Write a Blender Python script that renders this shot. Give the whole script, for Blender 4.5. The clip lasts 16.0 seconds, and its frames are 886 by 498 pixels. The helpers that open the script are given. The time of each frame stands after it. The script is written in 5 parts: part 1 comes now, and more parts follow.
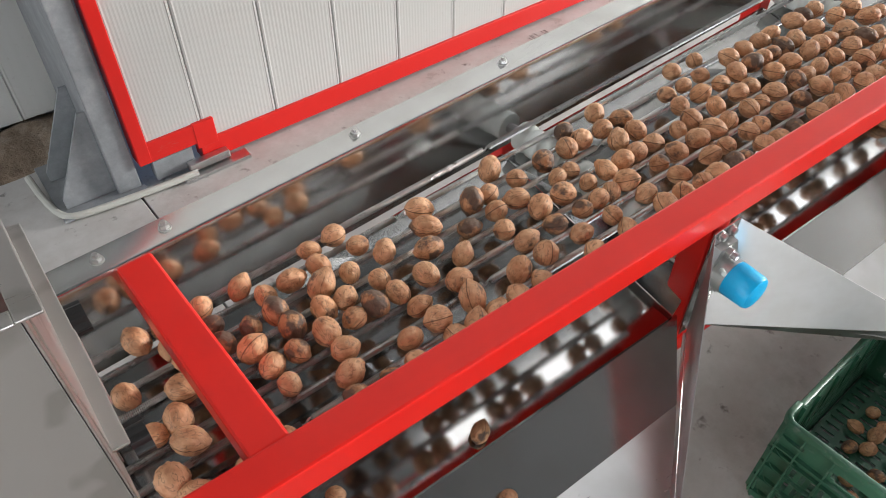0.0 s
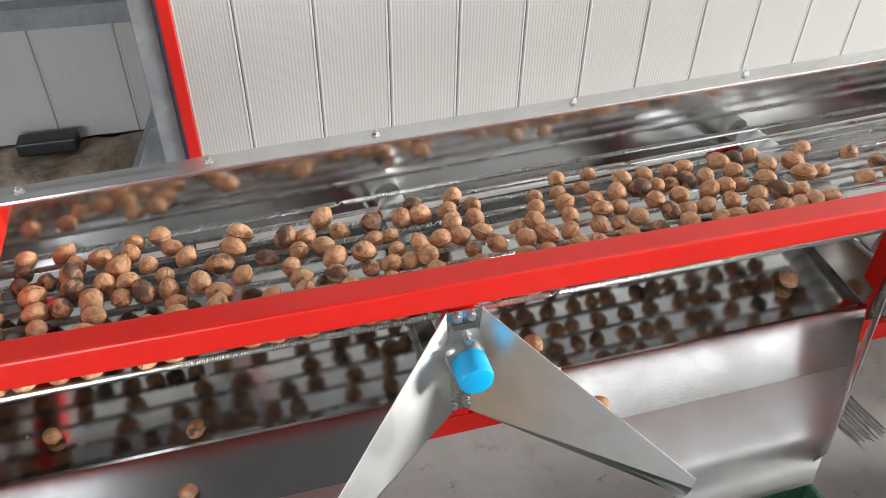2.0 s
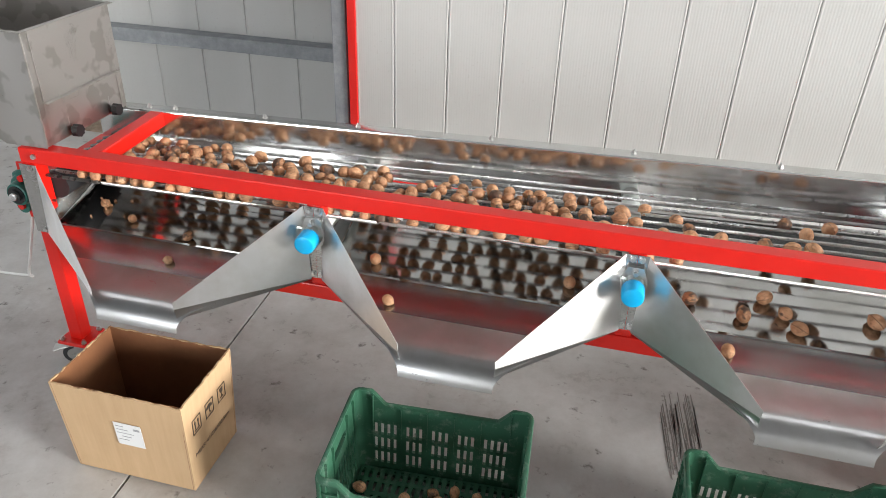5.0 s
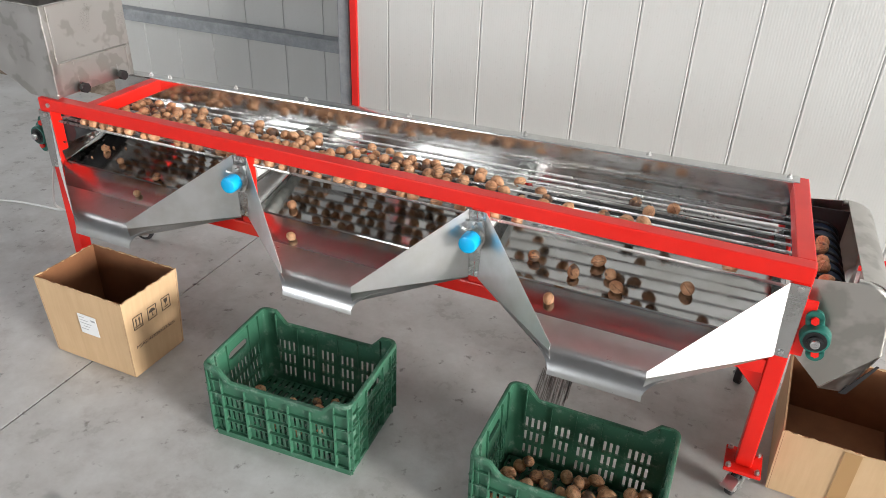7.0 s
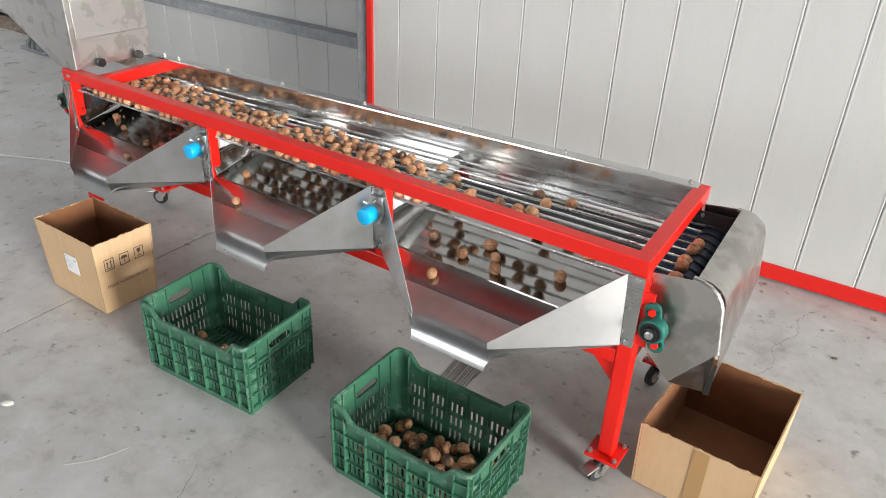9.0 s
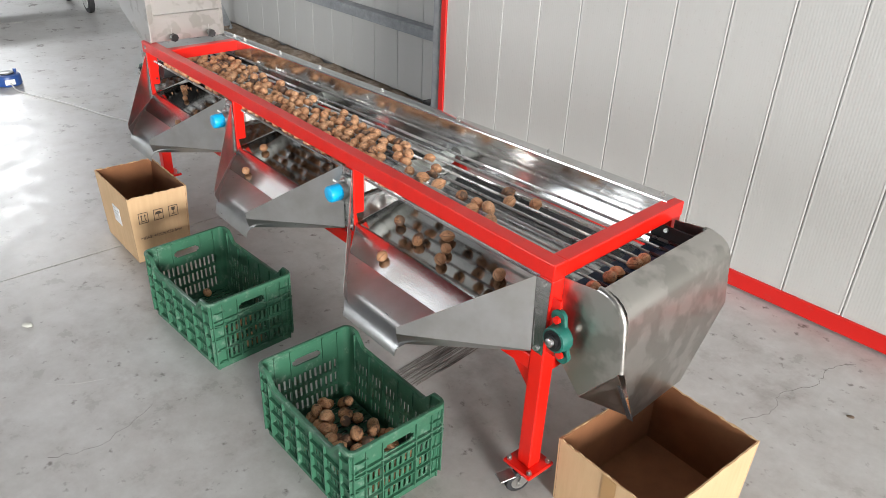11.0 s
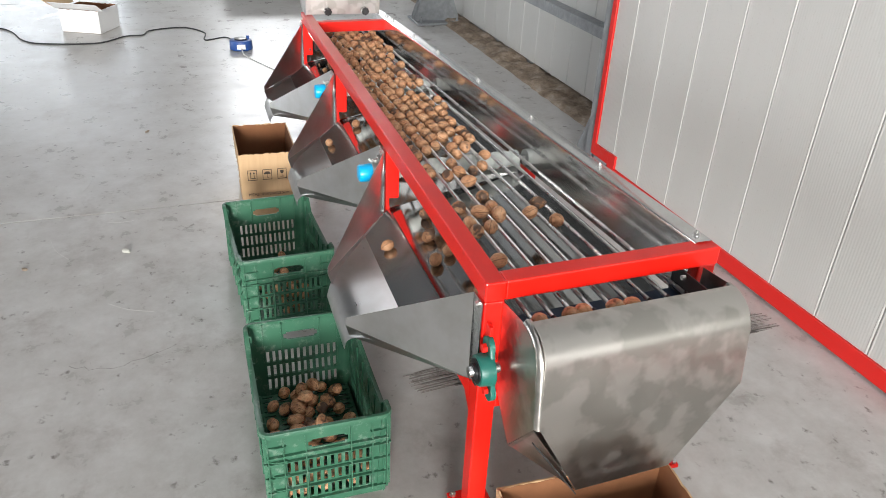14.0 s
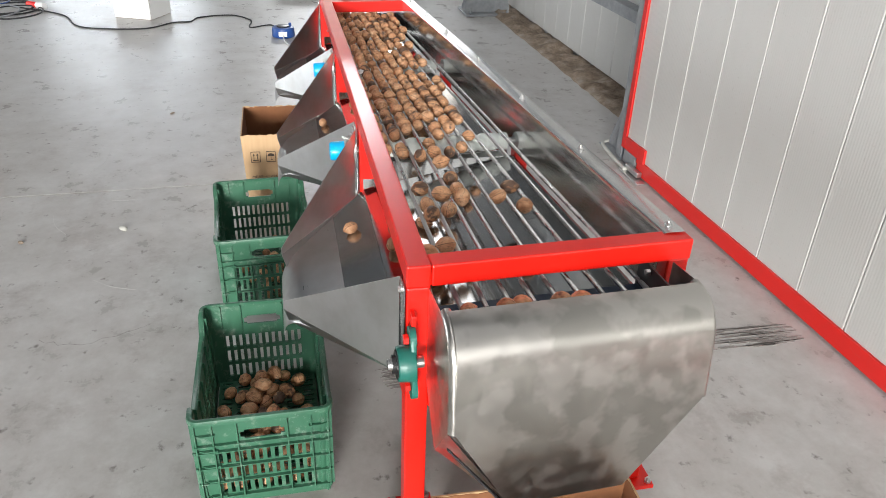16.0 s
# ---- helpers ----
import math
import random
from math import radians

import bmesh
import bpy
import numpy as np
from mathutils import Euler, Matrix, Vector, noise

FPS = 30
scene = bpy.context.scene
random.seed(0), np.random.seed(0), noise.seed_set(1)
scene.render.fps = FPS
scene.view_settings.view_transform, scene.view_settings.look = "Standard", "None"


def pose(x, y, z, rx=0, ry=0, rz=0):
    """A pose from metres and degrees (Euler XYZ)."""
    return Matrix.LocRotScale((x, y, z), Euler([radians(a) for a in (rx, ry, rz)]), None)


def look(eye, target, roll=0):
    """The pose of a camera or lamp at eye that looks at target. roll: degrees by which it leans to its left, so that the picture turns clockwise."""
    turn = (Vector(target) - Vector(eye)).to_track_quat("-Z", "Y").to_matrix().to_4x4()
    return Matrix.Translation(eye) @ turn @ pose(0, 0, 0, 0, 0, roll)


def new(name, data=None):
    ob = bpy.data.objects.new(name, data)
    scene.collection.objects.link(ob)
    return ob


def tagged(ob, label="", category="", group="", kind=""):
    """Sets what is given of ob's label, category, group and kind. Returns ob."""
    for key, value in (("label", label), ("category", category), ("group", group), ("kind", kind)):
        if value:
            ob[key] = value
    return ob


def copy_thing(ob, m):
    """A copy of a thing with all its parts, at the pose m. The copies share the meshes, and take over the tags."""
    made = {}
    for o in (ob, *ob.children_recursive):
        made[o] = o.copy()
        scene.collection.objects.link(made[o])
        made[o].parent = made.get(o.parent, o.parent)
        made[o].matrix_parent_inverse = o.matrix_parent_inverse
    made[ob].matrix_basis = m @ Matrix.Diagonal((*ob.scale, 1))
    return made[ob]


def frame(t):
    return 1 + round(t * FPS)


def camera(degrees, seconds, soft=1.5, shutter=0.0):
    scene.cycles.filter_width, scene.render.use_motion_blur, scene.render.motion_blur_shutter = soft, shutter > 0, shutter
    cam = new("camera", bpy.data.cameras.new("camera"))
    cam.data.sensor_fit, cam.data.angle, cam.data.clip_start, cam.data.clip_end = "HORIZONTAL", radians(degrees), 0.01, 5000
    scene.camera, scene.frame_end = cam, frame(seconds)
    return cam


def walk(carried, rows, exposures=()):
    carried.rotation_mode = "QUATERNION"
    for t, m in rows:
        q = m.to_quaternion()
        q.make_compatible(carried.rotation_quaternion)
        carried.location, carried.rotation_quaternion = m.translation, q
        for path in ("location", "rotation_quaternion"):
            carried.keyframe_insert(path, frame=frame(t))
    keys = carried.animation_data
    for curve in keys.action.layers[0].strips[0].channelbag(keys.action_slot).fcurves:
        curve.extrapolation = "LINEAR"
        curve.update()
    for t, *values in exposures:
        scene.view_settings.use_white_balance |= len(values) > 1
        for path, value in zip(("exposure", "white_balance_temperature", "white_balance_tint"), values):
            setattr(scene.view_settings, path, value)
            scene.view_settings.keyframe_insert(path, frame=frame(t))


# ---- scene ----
cam = camera(62.0, 16.0, soft=0.6)

PATH = [
    (0, (0.138, -0.386, 1.544), (0.983, 0.735, 0.119), 0.1),
    (0.5, (0.254, -0.526, 1.548), (1.065, 0.677, 0.172), 0.2),
    (1, (0.377, -0.651, 1.56), (1.085, 0.674, 0.241), 0.7),
    (1.5, (0.529, -0.706, 1.575), (1.097, 0.735, 0.309), 1.0),
    (2, (0.679, -0.813, 1.571), (1.135, 0.696, 0.339), 1.2),
    (2.5, (0.85, -1.011, 1.589), (1.166, 0.544, 0.372), 1.3),
    (3, (0.944, -1.187, 1.588), (1.163, 0.425, 0.424), 1.6),
    (5.5, (1.977, -1.826, 1.786), (1.46, -0.178, 0.777), 2.2),
    (6, (2.19, -1.907, 1.804), (1.595, -0.284, 0.798), 2.4),
    (6.5, (2.357, -1.892, 1.811), (1.728, -0.284, 0.801), 2.3),
    (7, (2.554, -1.908, 1.808), (1.876, -0.313, 0.81), 2.2),
    (7.5, (2.786, -1.972, 1.816), (2.047, -0.405, 0.817), 2.5),
    (8, (2.973, -1.928, 1.829), (2.155, -0.402, 0.828), 2.4),
    (8.5, (3.114, -1.834, 1.841), (2.235, -0.339, 0.845), 2.5),
    (9, (3.294, -1.771, 1.828), (2.334, -0.315, 0.849), 2.6),
    (11.5, (3.917, -1.189, 1.768), (2.544, -0.115, 0.787), 2.5),
    (12, (3.951, -1.058, 1.739), (2.514, -0.074, 0.755), 2.5),
    (12.5, (3.937, -0.917, 1.743), (2.445, -0.019, 0.759), 2.7),
    (13, (3.957, -0.805, 1.725), (2.418, 0.014, 0.744), 2.7),
    (13.5, (4.031, -0.66, 1.723), (2.433, 0.035, 0.741), 2.6),
    (14, (4.077, -0.548, 1.692), (2.43, 0.026, 0.713), 3.0),
    (14.5, (4.047, -0.472, 1.664), (2.378, 0.031, 0.684), 3.0),
    (15, (3.984, -0.384, 1.634), (2.299, 0.062, 0.653), 2.4),
    (15.5, (3.982, -0.295, 1.606), (2.291, 0.116, 0.62), 2.0),
    (16, (4.03, -0.21, 1.58), (2.333, 0.18, 0.595), 2.3),
]
EXPO = [(0.0, 0.46), (1.5, 0.44), (3.0, 0.44), (5.5, 0.34), (9.0, 0.22), (11.5, 0.10), (16.0, 0.12)]
walk(cam, [(t, look(eye, target, roll)) for t, eye, target, roll in PATH], EXPO)
GATE_W, DOOR_W, WIN_W, ROOF_W, SOUTH_W = 6500.0, 115.0, 300.0, 45.0, 420.0

# ---- light: daylight from the hall's door end, roof lights and an added south fill ----
world = bpy.data.worlds.new("sky")
scene.world = world
world.use_nodes = True
wn = world.node_tree.nodes
sky = wn.new("ShaderNodeTexSky")
sky.sky_type, sky.sun_disc = "NISHITA", False
sky.sun_elevation, sky.sun_rotation = radians(40), radians(250)
wn["Background"].inputs["Strength"].default_value = 0.12
world.node_tree.links.new(sky.outputs["Color"], wn["Background"].inputs["Color"])


def area(name, place, target, sx, sy, watts, colour):
    lamp = bpy.data.lights.new(name, "AREA")
    lamp.shape, lamp.size, lamp.size_y, lamp.energy, lamp.color = "RECTANGLE", sx, sy, watts, colour
    ob = new(name, lamp)
    ob.matrix_world = look(place, target)
    return ob


area("gate_daylight", (21.9, -5.9, 3.3), (0, -1.2, 0.8), 5.0, 4.4, GATE_W, (1.0, 0.985, 0.955))
area("door_daylight", (-12.9, -3.4, 1.9), (0, -3.4, 1.9), 3.0, 3.6, DOOR_W, (0.86, 0.93, 1.0))
# unseen fill, added to brighten the hopper, north wall and south-turned faces
area("south_daylight", (-4.0, -12.9, 2.1), (-1.0, 0, 1.0), 5.0, 3.6, SOUTH_W, (0.93, 0.965, 1.0))
area("window_daylight", (-12.9, 1.0, 4.5), (0, 1.0, 4.5), 1.8, 1.5, WIN_W, (0.95, 0.975, 1.0))
for lx in (-4.5, 5.5):
    area("rooflight_daylight", (lx, 0.1, 5.88), (lx, 0.1, 0), 7.0, 0.8, ROOF_W, (1.0, 0.985, 0.96))

# ---- materials ----


def material(name, colour, rough=0.5, metal=0.0, coat=0.0):
    m = bpy.data.materials.new(name)
    m.use_nodes = True
    b = m.node_tree.nodes["Principled BSDF"]
    b.inputs["Base Color"].default_value = (*colour, 1)
    b.inputs["Roughness"].default_value = rough
    b.inputs["Metallic"].default_value = metal
    b.inputs["Coat Weight"].default_value = coat
    b.inputs["Coat Roughness"].default_value = 0.06
    return m


def noise_node(m, scale, detail=6.0, rough=0.6, stretch=(1, 1, 1), space="Object", distort=0.0):
    nt = m.node_tree
    co, mp, nz = nt.nodes.new("ShaderNodeTexCoord"), nt.nodes.new("ShaderNodeMapping"), nt.nodes.new("ShaderNodeTexNoise")
    mp.inputs["Scale"].default_value = stretch
    nz.inputs["Scale"].default_value, nz.inputs["Detail"].default_value = scale, detail
    nz.inputs["Roughness"].default_value, nz.inputs["Distortion"].default_value = rough, distort
    nt.links.new(co.outputs[space], mp.inputs["Vector"])
    nt.links.new(mp.outputs["Vector"], nz.inputs["Vector"])
    return nz.outputs["Fac"]


def ramp(m, fac, stops):
    r = m.node_tree.nodes.new("ShaderNodeValToRGB")
    e = r.color_ramp.elements
    while len(e) < len(stops):
        e.new(0.5)
    for s, (p, c) in zip(e, stops):
        s.position = p
        s.color = (*c, 1) if not isinstance(c, float) else (c, c, c, 1)
    m.node_tree.links.new(fac, r.inputs["Fac"])
    return r.outputs["Color"]


def mixed(m, fac, a, b, mode="MIX"):
    x = m.node_tree.nodes.new("ShaderNodeMix")
    x.data_type, x.blend_type = "RGBA", mode
    for sock, v in ((x.inputs["Factor"], fac), (x.inputs["A"], a), (x.inputs["B"], b)):
        if isinstance(v, (int, float)):
            sock.default_value = v
        elif isinstance(v, tuple):
            sock.default_value = (*v, 1)
        else:
            m.node_tree.links.new(v, sock)
    return x.outputs["Result"]


def to(m, out, name):
    m.node_tree.links.new(out, m.node_tree.nodes["Principled BSDF"].inputs[name])


def bump(m, fac, strength, dist):
    b = m.node_tree.nodes.new("ShaderNodeBump")
    b.inputs["Strength"].default_value, b.inputs["Distance"].default_value = strength, dist
    m.node_tree.links.new(fac, b.inputs["Height"])
    to(m, b.outputs["Normal"], "Normal")


def steel(name, base, r0, r1, stain=0.5, grain=(2, 60, 60), relief=0.03):
    m = material(name, (base,) * 3, 0.2, 1.0)
    cloud = noise_node(m, 7, 4, 0.55)
    fine = noise_node(m, 18, 5, 0.6, grain)
    lo = base * (1 - 0.35 * stain)
    to(m, ramp(m, cloud, [(0.38, (lo, lo * 0.99, lo * 0.96)), (0.6, (base, base, base))]), "Base Color")
    mixr = mixed(m, 0.35, ramp(m, cloud, [(0.35, r1), (0.62, r0)]), ramp(m, fine, [(0.3, r0), (0.7, r1)]))
    to(m, mixr, "Roughness")
    if relief:
        bump(m, fine, relief, 0.0003)
    return m


STEEL = steel("brushed_stainless", 0.58, 0.16, 0.34)
WING = steel("matte_stainless", 0.74, 0.29, 0.43, 0.4, (1, 12, 12), 0.0)
wt = WING.node_tree.nodes.new("ShaderNodeCombineXYZ")      # level grain: highlights spread upright
wt.inputs["Z"].default_value = 1.0
to(WING, wt.outputs["Vector"], "Tangent")
WING.node_tree.nodes["Principled BSDF"].inputs["Anisotropic"].default_value = 0.75
GUARD = steel("guard_stainless", 0.68, 0.12, 0.20, 0.3)
CHUTE = steel("chute_stainless", 0.52, 0.27, 0.38, 0.4, (2, 12, 12), 0.0)
TROUGH = steel("trough_stainless", 0.45, 0.15, 0.25, 0.4, (2, 12, 12), 0.0)
PAN = steel("bright_stainless", 0.47, 0.07, 0.15, 0.4)
COVER = steel("stained_stainless", 0.52, 0.26, 0.42, 0.8)
blot = noise_node(COVER, 11, 3, 0.5)
to(COVER, mixed(COVER, ramp(COVER, blot, [(0.47, 0.0), (0.57, 1.0)]), (0.42, 0.405, 0.375), (0.55, 0.53, 0.50)), "Base Color")
to(COVER, ramp(COVER, noise_node(COVER, 26, 2, 0.5), [(0.45, 0.30), (0.58, 0.37)]), "Roughness")
HOPPER = steel("hopper_stainless", 0.55, 0.26, 0.42, 0.7)
hblot = noise_node(HOPPER, 13, 2, 0.5)
to(HOPPER, mixed(HOPPER, ramp(HOPPER, hblot, [(0.55, 0.0), (0.60, 1.0)]), (0.52, 0.50, 0.48), (0.42, 0.40, 0.375)), "Base Color")
ZINC = steel("zinc", 0.62, 0.25, 0.45, 0.3)
SPRING = steel("spring_steel", 0.66, 0.22, 0.36, 0.3)
# spring steel of the end bends, darkened for the shade they lie in
SPRING_SHADED = steel("oiled_spring_steel", 0.24, 0.25, 0.4, 0.3)

RED = material("red_powder_coat", (0.74, 0.012, 0.006), 0.30)
to(RED, ramp(RED, noise_node(RED, 9), [(0.3, (0.70, 0.010, 0.005)), (0.7, (0.78, 0.014, 0.007))]), "Base Color")
bump(RED, noise_node(RED, 420, 2), 0.05, 0.0006)
DOORRED = material("worn_red_paint", (0.66, 0.025, 0.02), 0.4)
worn = noise_node(DOORRED, 26, 8, 0.75, (0.35, 1, 1))
to(DOORRED, mixed(DOORRED, ramp(DOORRED, worn, [(0.62, 0.0), (0.72, 1.0)]), (0.64, 0.012, 0.008), (0.52, 0.10, 0.08)), "Base Color")
PANELW = material("white_panel", (0.63, 0.63, 0.61), 0.42)
to(PANELW, mixed(PANELW, 0.6, ramp(PANELW, noise_node(PANELW, 3.5, 5, 0.6, (1, 1, 0.3)), [(0.35, (0.47, 0.47, 0.45)), (0.65, (0.53, 0.53, 0.52))]),
                 ramp(PANELW, noise_node(PANELW, 60, 3), [(0.25, (0.42, 0.41, 0.385)), (0.4, (0.52, 0.52, 0.503))])), "Base Color")
GREYPAINT = material("grey_paint", (0.30, 0.32, 0.34), 0.5)
to(GREYPAINT, ramp(GREYPAINT, noise_node(GREYPAINT, 14, 8, 0.7), [(0.3, (0.18, 0.19, 0.20)), (0.55, (0.25, 0.265, 0.28)), (0.74, (0.33, 0.34, 0.35))]), "Base Color")

CONCRETE = material("floor_concrete", (0.4, 0.39, 0.37), 0.4)
big = noise_node(CONCRETE, 0.9, 8, 0.62)
mid = noise_node(CONCRETE, 6, 8, 0.7)
spots = noise_node(CONCRETE, 17, 6, 0.6)
trails = noise_node(CONCRETE, 2.3, 9, 0.72)
c1 = ramp(CONCRETE, big, [(0.32, (0.40, 0.375, 0.35)), (0.5, (0.52, 0.51, 0.495)), (0.68, (0.60, 0.595, 0.59))])
c2 = mixed(CONCRETE, 0.5, c1, ramp(CONCRETE, mid, [(0.3, (0.33, 0.305, 0.28)), (0.68, (0.62, 0.615, 0.60))]))
c3 = mixed(CONCRETE, ramp(CONCRETE, spots, [(0.62, 0.0), (0.72, 0.85)]), c2, (0.13, 0.11, 0.10))
c4 = mixed(CONCRETE, ramp(CONCRETE, trails, [(0.54, 0.0), (0.70, 0.55)]), c3, (0.26, 0.22, 0.20))
to(CONCRETE, c4, "Base Color")
CONCRETE.node_tree.nodes["Principled BSDF"].inputs["Specular IOR Level"].default_value = 0.28
to(CONCRETE, ramp(CONCRETE, mid, [(0.3, 0.22), (0.7, 0.46)]), "Roughness")
bump(CONCRETE, mid, 0.08, 0.004)
DIRT = material("broken_concrete", (0.3, 0.25, 0.2), 0.95)
to(DIRT, ramp(DIRT, noise_node(DIRT, 9, 10, 0.75), [(0.3, (0.10, 0.065, 0.042)), (0.5, (0.27, 0.205, 0.15)), (0.68, (0.43, 0.37, 0.31))]), "Base Color")
bump(DIRT, noise_node(DIRT, 40, 8, 0.7), 0.6, 0.02)

CARD = material("cardboard", (0.50, 0.31, 0.155), 0.8)
to(CARD, mixed(CARD, 0.5, ramp(CARD, noise_node(CARD, 5, 6), [(0.3, (0.51, 0.335, 0.185)), (0.7, (0.61, 0.415, 0.24))]),
               ramp(CARD, noise_node(CARD, 60, 4, 0.6, (1, 1, 0.08)), [(0.3, (0.51, 0.335, 0.18)), (0.7, (0.60, 0.41, 0.235))])), "Base Color")
# box insides: cardboard darkened beyond its own tone, their shade put into the colour
CARD_SHADED = material("cardboard_inner", (0.34, 0.18, 0.085), 0.85)
to(CARD_SHADED, ramp(CARD_SHADED, noise_node(CARD_SHADED, 8, 6), [(0.3, (0.17, 0.066, 0.026)), (0.7, (0.24, 0.10, 0.040))]), "Base Color")
TAPE = material("brown_tape", (0.42, 0.25, 0.11), 0.3)
INK = material("dark_print", (0.07, 0.05, 0.035), 0.8)
PAPER = material("white_paper", (0.78, 0.78, 0.78), 0.6)
GREEN = material("green_crate_plastic", (0.04, 0.20, 0.10), 0.38)
gw = noise_node(GREEN, 30, 8, 0.7)
to(GREEN, mixed(GREEN, ramp(GREEN, gw, [(0.54, 0.0), (0.70, 0.6)]), ramp(GREEN, noise_node(GREEN, 4), [(0.3, (0.032, 0.112, 0.066)), (0.7, (0.044, 0.150, 0.088))]), (0.27, 0.34, 0.29)), "Base Color")
to(GREEN, ramp(GREEN, gw, [(0.3, 0.3), (0.7, 0.55)]), "Roughness")
TEAL = material("teal_cast_iron", (0.012, 0.125, 0.098), 0.4)
bump(TEAL, noise_node(TEAL, 120, 4), 0.2, 0.002)
BLUE = material("blue_plastic_cap", (0.0, 0.42, 0.80), 0.32)
NYLON = material("white_nylon", (0.66, 0.70, 0.66), 0.35)
to(NYLON, ramp(NYLON, noise_node(NYLON, 20, 6), [(0.3, (0.64, 0.68, 0.65)), (0.6, (0.78, 0.82, 0.79))]), "Base Color")
BLACK = material("black_plastic", (0.012, 0.012, 0.013), 0.35)
RUBBER = material("grey_rubber", (0.025, 0.025, 0.027), 0.6)
DRUM = material("blue_grey_belt", (0.012, 0.03, 0.065), 0.55)
REELBLUE = material("reel_blue", (0.02, 0.07, 0.26), 0.35)
WHITECABLE = material("white_cable", (0.7, 0.7, 0.68), 0.45)
CONDUIT = material("conduit_plastic", (0.50, 0.50, 0.46), 0.6)
ROOFM = material("hall_lining", (0.4, 0.41, 0.41), 0.6)
to(ROOFM, ramp(ROOFM, noise_node(ROOFM, 2, 5), [(0.3, (0.26, 0.265, 0.27)), (0.7, (0.34, 0.345, 0.35))]), "Base Color")
CEIL = material("dark_roof", (0.10, 0.105, 0.11), 0.6)
to(CEIL, ramp(CEIL, noise_node(CEIL, 2, 5), [(0.3, (0.09, 0.094, 0.098)), (0.7, (0.13, 0.134, 0.138))]), "Base Color")
ORANGE = material("orange_print", (0.45, 0.16, 0.05), 0.6)
SKID = material("tyre_mark", (0.26, 0.24, 0.225), 0.8)
CRACK = material("crack_shadow", (0.10, 0.09, 0.08), 0.9)
SCRATCH = material("pale_scratch", (0.60, 0.59, 0.57), 0.7)

NUT = material("walnut_shell", (0.45, 0.27, 0.14), 0.6)
nn, nl = NUT.node_tree.nodes, NUT.node_tree.links
info = nn.new("ShaderNodeObjectInfo")
rnd_a = info.outputs["Random"]
shift = nn.new("ShaderNodeVectorMath")          # every nut has its own pattern
shift.operation = "MULTIPLY_ADD"
co = nn.new("ShaderNodeTexCoord")
shift.inputs[1].default_value = (1, 1, 1)
off = nn.new("ShaderNodeCombineXYZ")
mul = nn.new("ShaderNodeMath")
mul.operation = "MULTIPLY"
mul.inputs[1].default_value = 7.3
nl.new(rnd_a, mul.inputs[0])
nl.new(mul.outputs[0], off.inputs[0]), nl.new(mul.outputs[0], off.inputs[1])
nl.new(co.outputs["Object"], shift.inputs[0]), nl.new(off.outputs[0], shift.inputs[2])


def nut_noise(scale, detail, rough, stretch, distort=0.0):
    mp, nz = nn.new("ShaderNodeMapping"), nn.new("ShaderNodeTexNoise")
    mp.inputs["Scale"].default_value = stretch
    nz.inputs["Scale"].default_value, nz.inputs["Detail"].default_value = scale, detail
    nz.inputs["Roughness"].default_value, nz.inputs["Distortion"].default_value = rough, distort
    nl.new(shift.outputs[0], mp.inputs["Vector"]), nl.new(mp.outputs["Vector"], nz.inputs["Vector"])
    return nz.outputs["Fac"]


cloud_n, vein, grain_n, blotch = nut_noise(60, 5, 0.6, (1, 1, 1)), nut_noise(70, 4, 0.5, (1, 1, 0.38), 1.4), nut_noise(420, 3, 0.6, (1, 1, 1)), nut_noise(38, 4, 0.6, (1, 1, 1))
shell = ramp(NUT, cloud_n, [(0.28, (0.41, 0.185, 0.085)), (0.50, (0.63, 0.35, 0.190)), (0.75, (0.78, 0.50, 0.31))])
tone = ramp(NUT, rnd_a, [(0.0, (0.78, 0.70, 0.62)), (0.3, (0.95, 0.88, 0.84)), (0.7, (1.0, 1.0, 1.0)), (1.0, (1.15, 1.08, 1.02))])
shell2 = mixed(NUT, 1.0, shell, tone, "MULTIPLY")
# veins: thin dark lines where the stretched noise crosses its middle
vd = nn.new("ShaderNodeMath")
vd.operation = "SUBTRACT"
vd.inputs[1].default_value = 0.5
nl.new(vein, vd.inputs[0])
va = nn.new("ShaderNodeMath")
va.operation = "ABSOLUTE"
nl.new(vd.outputs[0], va.inputs[0])
veins = ramp(NUT, va.outputs[0], [(0.0, 0.72), (0.022, 0.0)])
sep = nn.new("ShaderNodeSeparateXYZ")
nl.new(co.outputs["Object"], sep.inputs[0])
sy = nn.new("ShaderNodeMath")
sy.operation = "ABSOLUTE"
nl.new(sep.outputs["Y"], sy.inputs[0])
sk = nn.new("ShaderNodeMath")
sk.operation = "MULTIPLY"
sk.inputs[1].default_value = 100.0
nl.new(sy.outputs[0], sk.inputs[0])
seam_line = ramp(NUT, sk.outputs[0], [(0.03, 0.9), (0.085, 0.0)])
shell3 = mixed(NUT, veins, shell2, (0.15, 0.065, 0.03))
shell4 = mixed(NUT, seam_line, shell3, (0.10, 0.045, 0.02))
# hulls left dark and mouldy patches on some nuts
pick = ramp(NUT, rnd_a, [(0.0, 0.20), (0.16, 0.14), (0.22, 0.02), (1.0, 0.0)])
add = nn.new("ShaderNodeMath")
add.operation = "ADD"
nl.new(blotch, add.inputs[0]), nl.new(pick, add.inputs[1])
dark = ramp(NUT, add.outputs[0], [(0.62, 0.0), (0.70, 0.85)])
to(NUT, mixed(NUT, dark, shell4, (0.075, 0.052, 0.042)), "Base Color")
hsum = nn.new("ShaderNodeMath")
hsum.operation = "MULTIPLY_ADD"
hsum.inputs[1].default_value = 0.25
nl.new(grain_n, hsum.inputs[0])
nl.new(va.outputs[0], hsum.inputs[2])
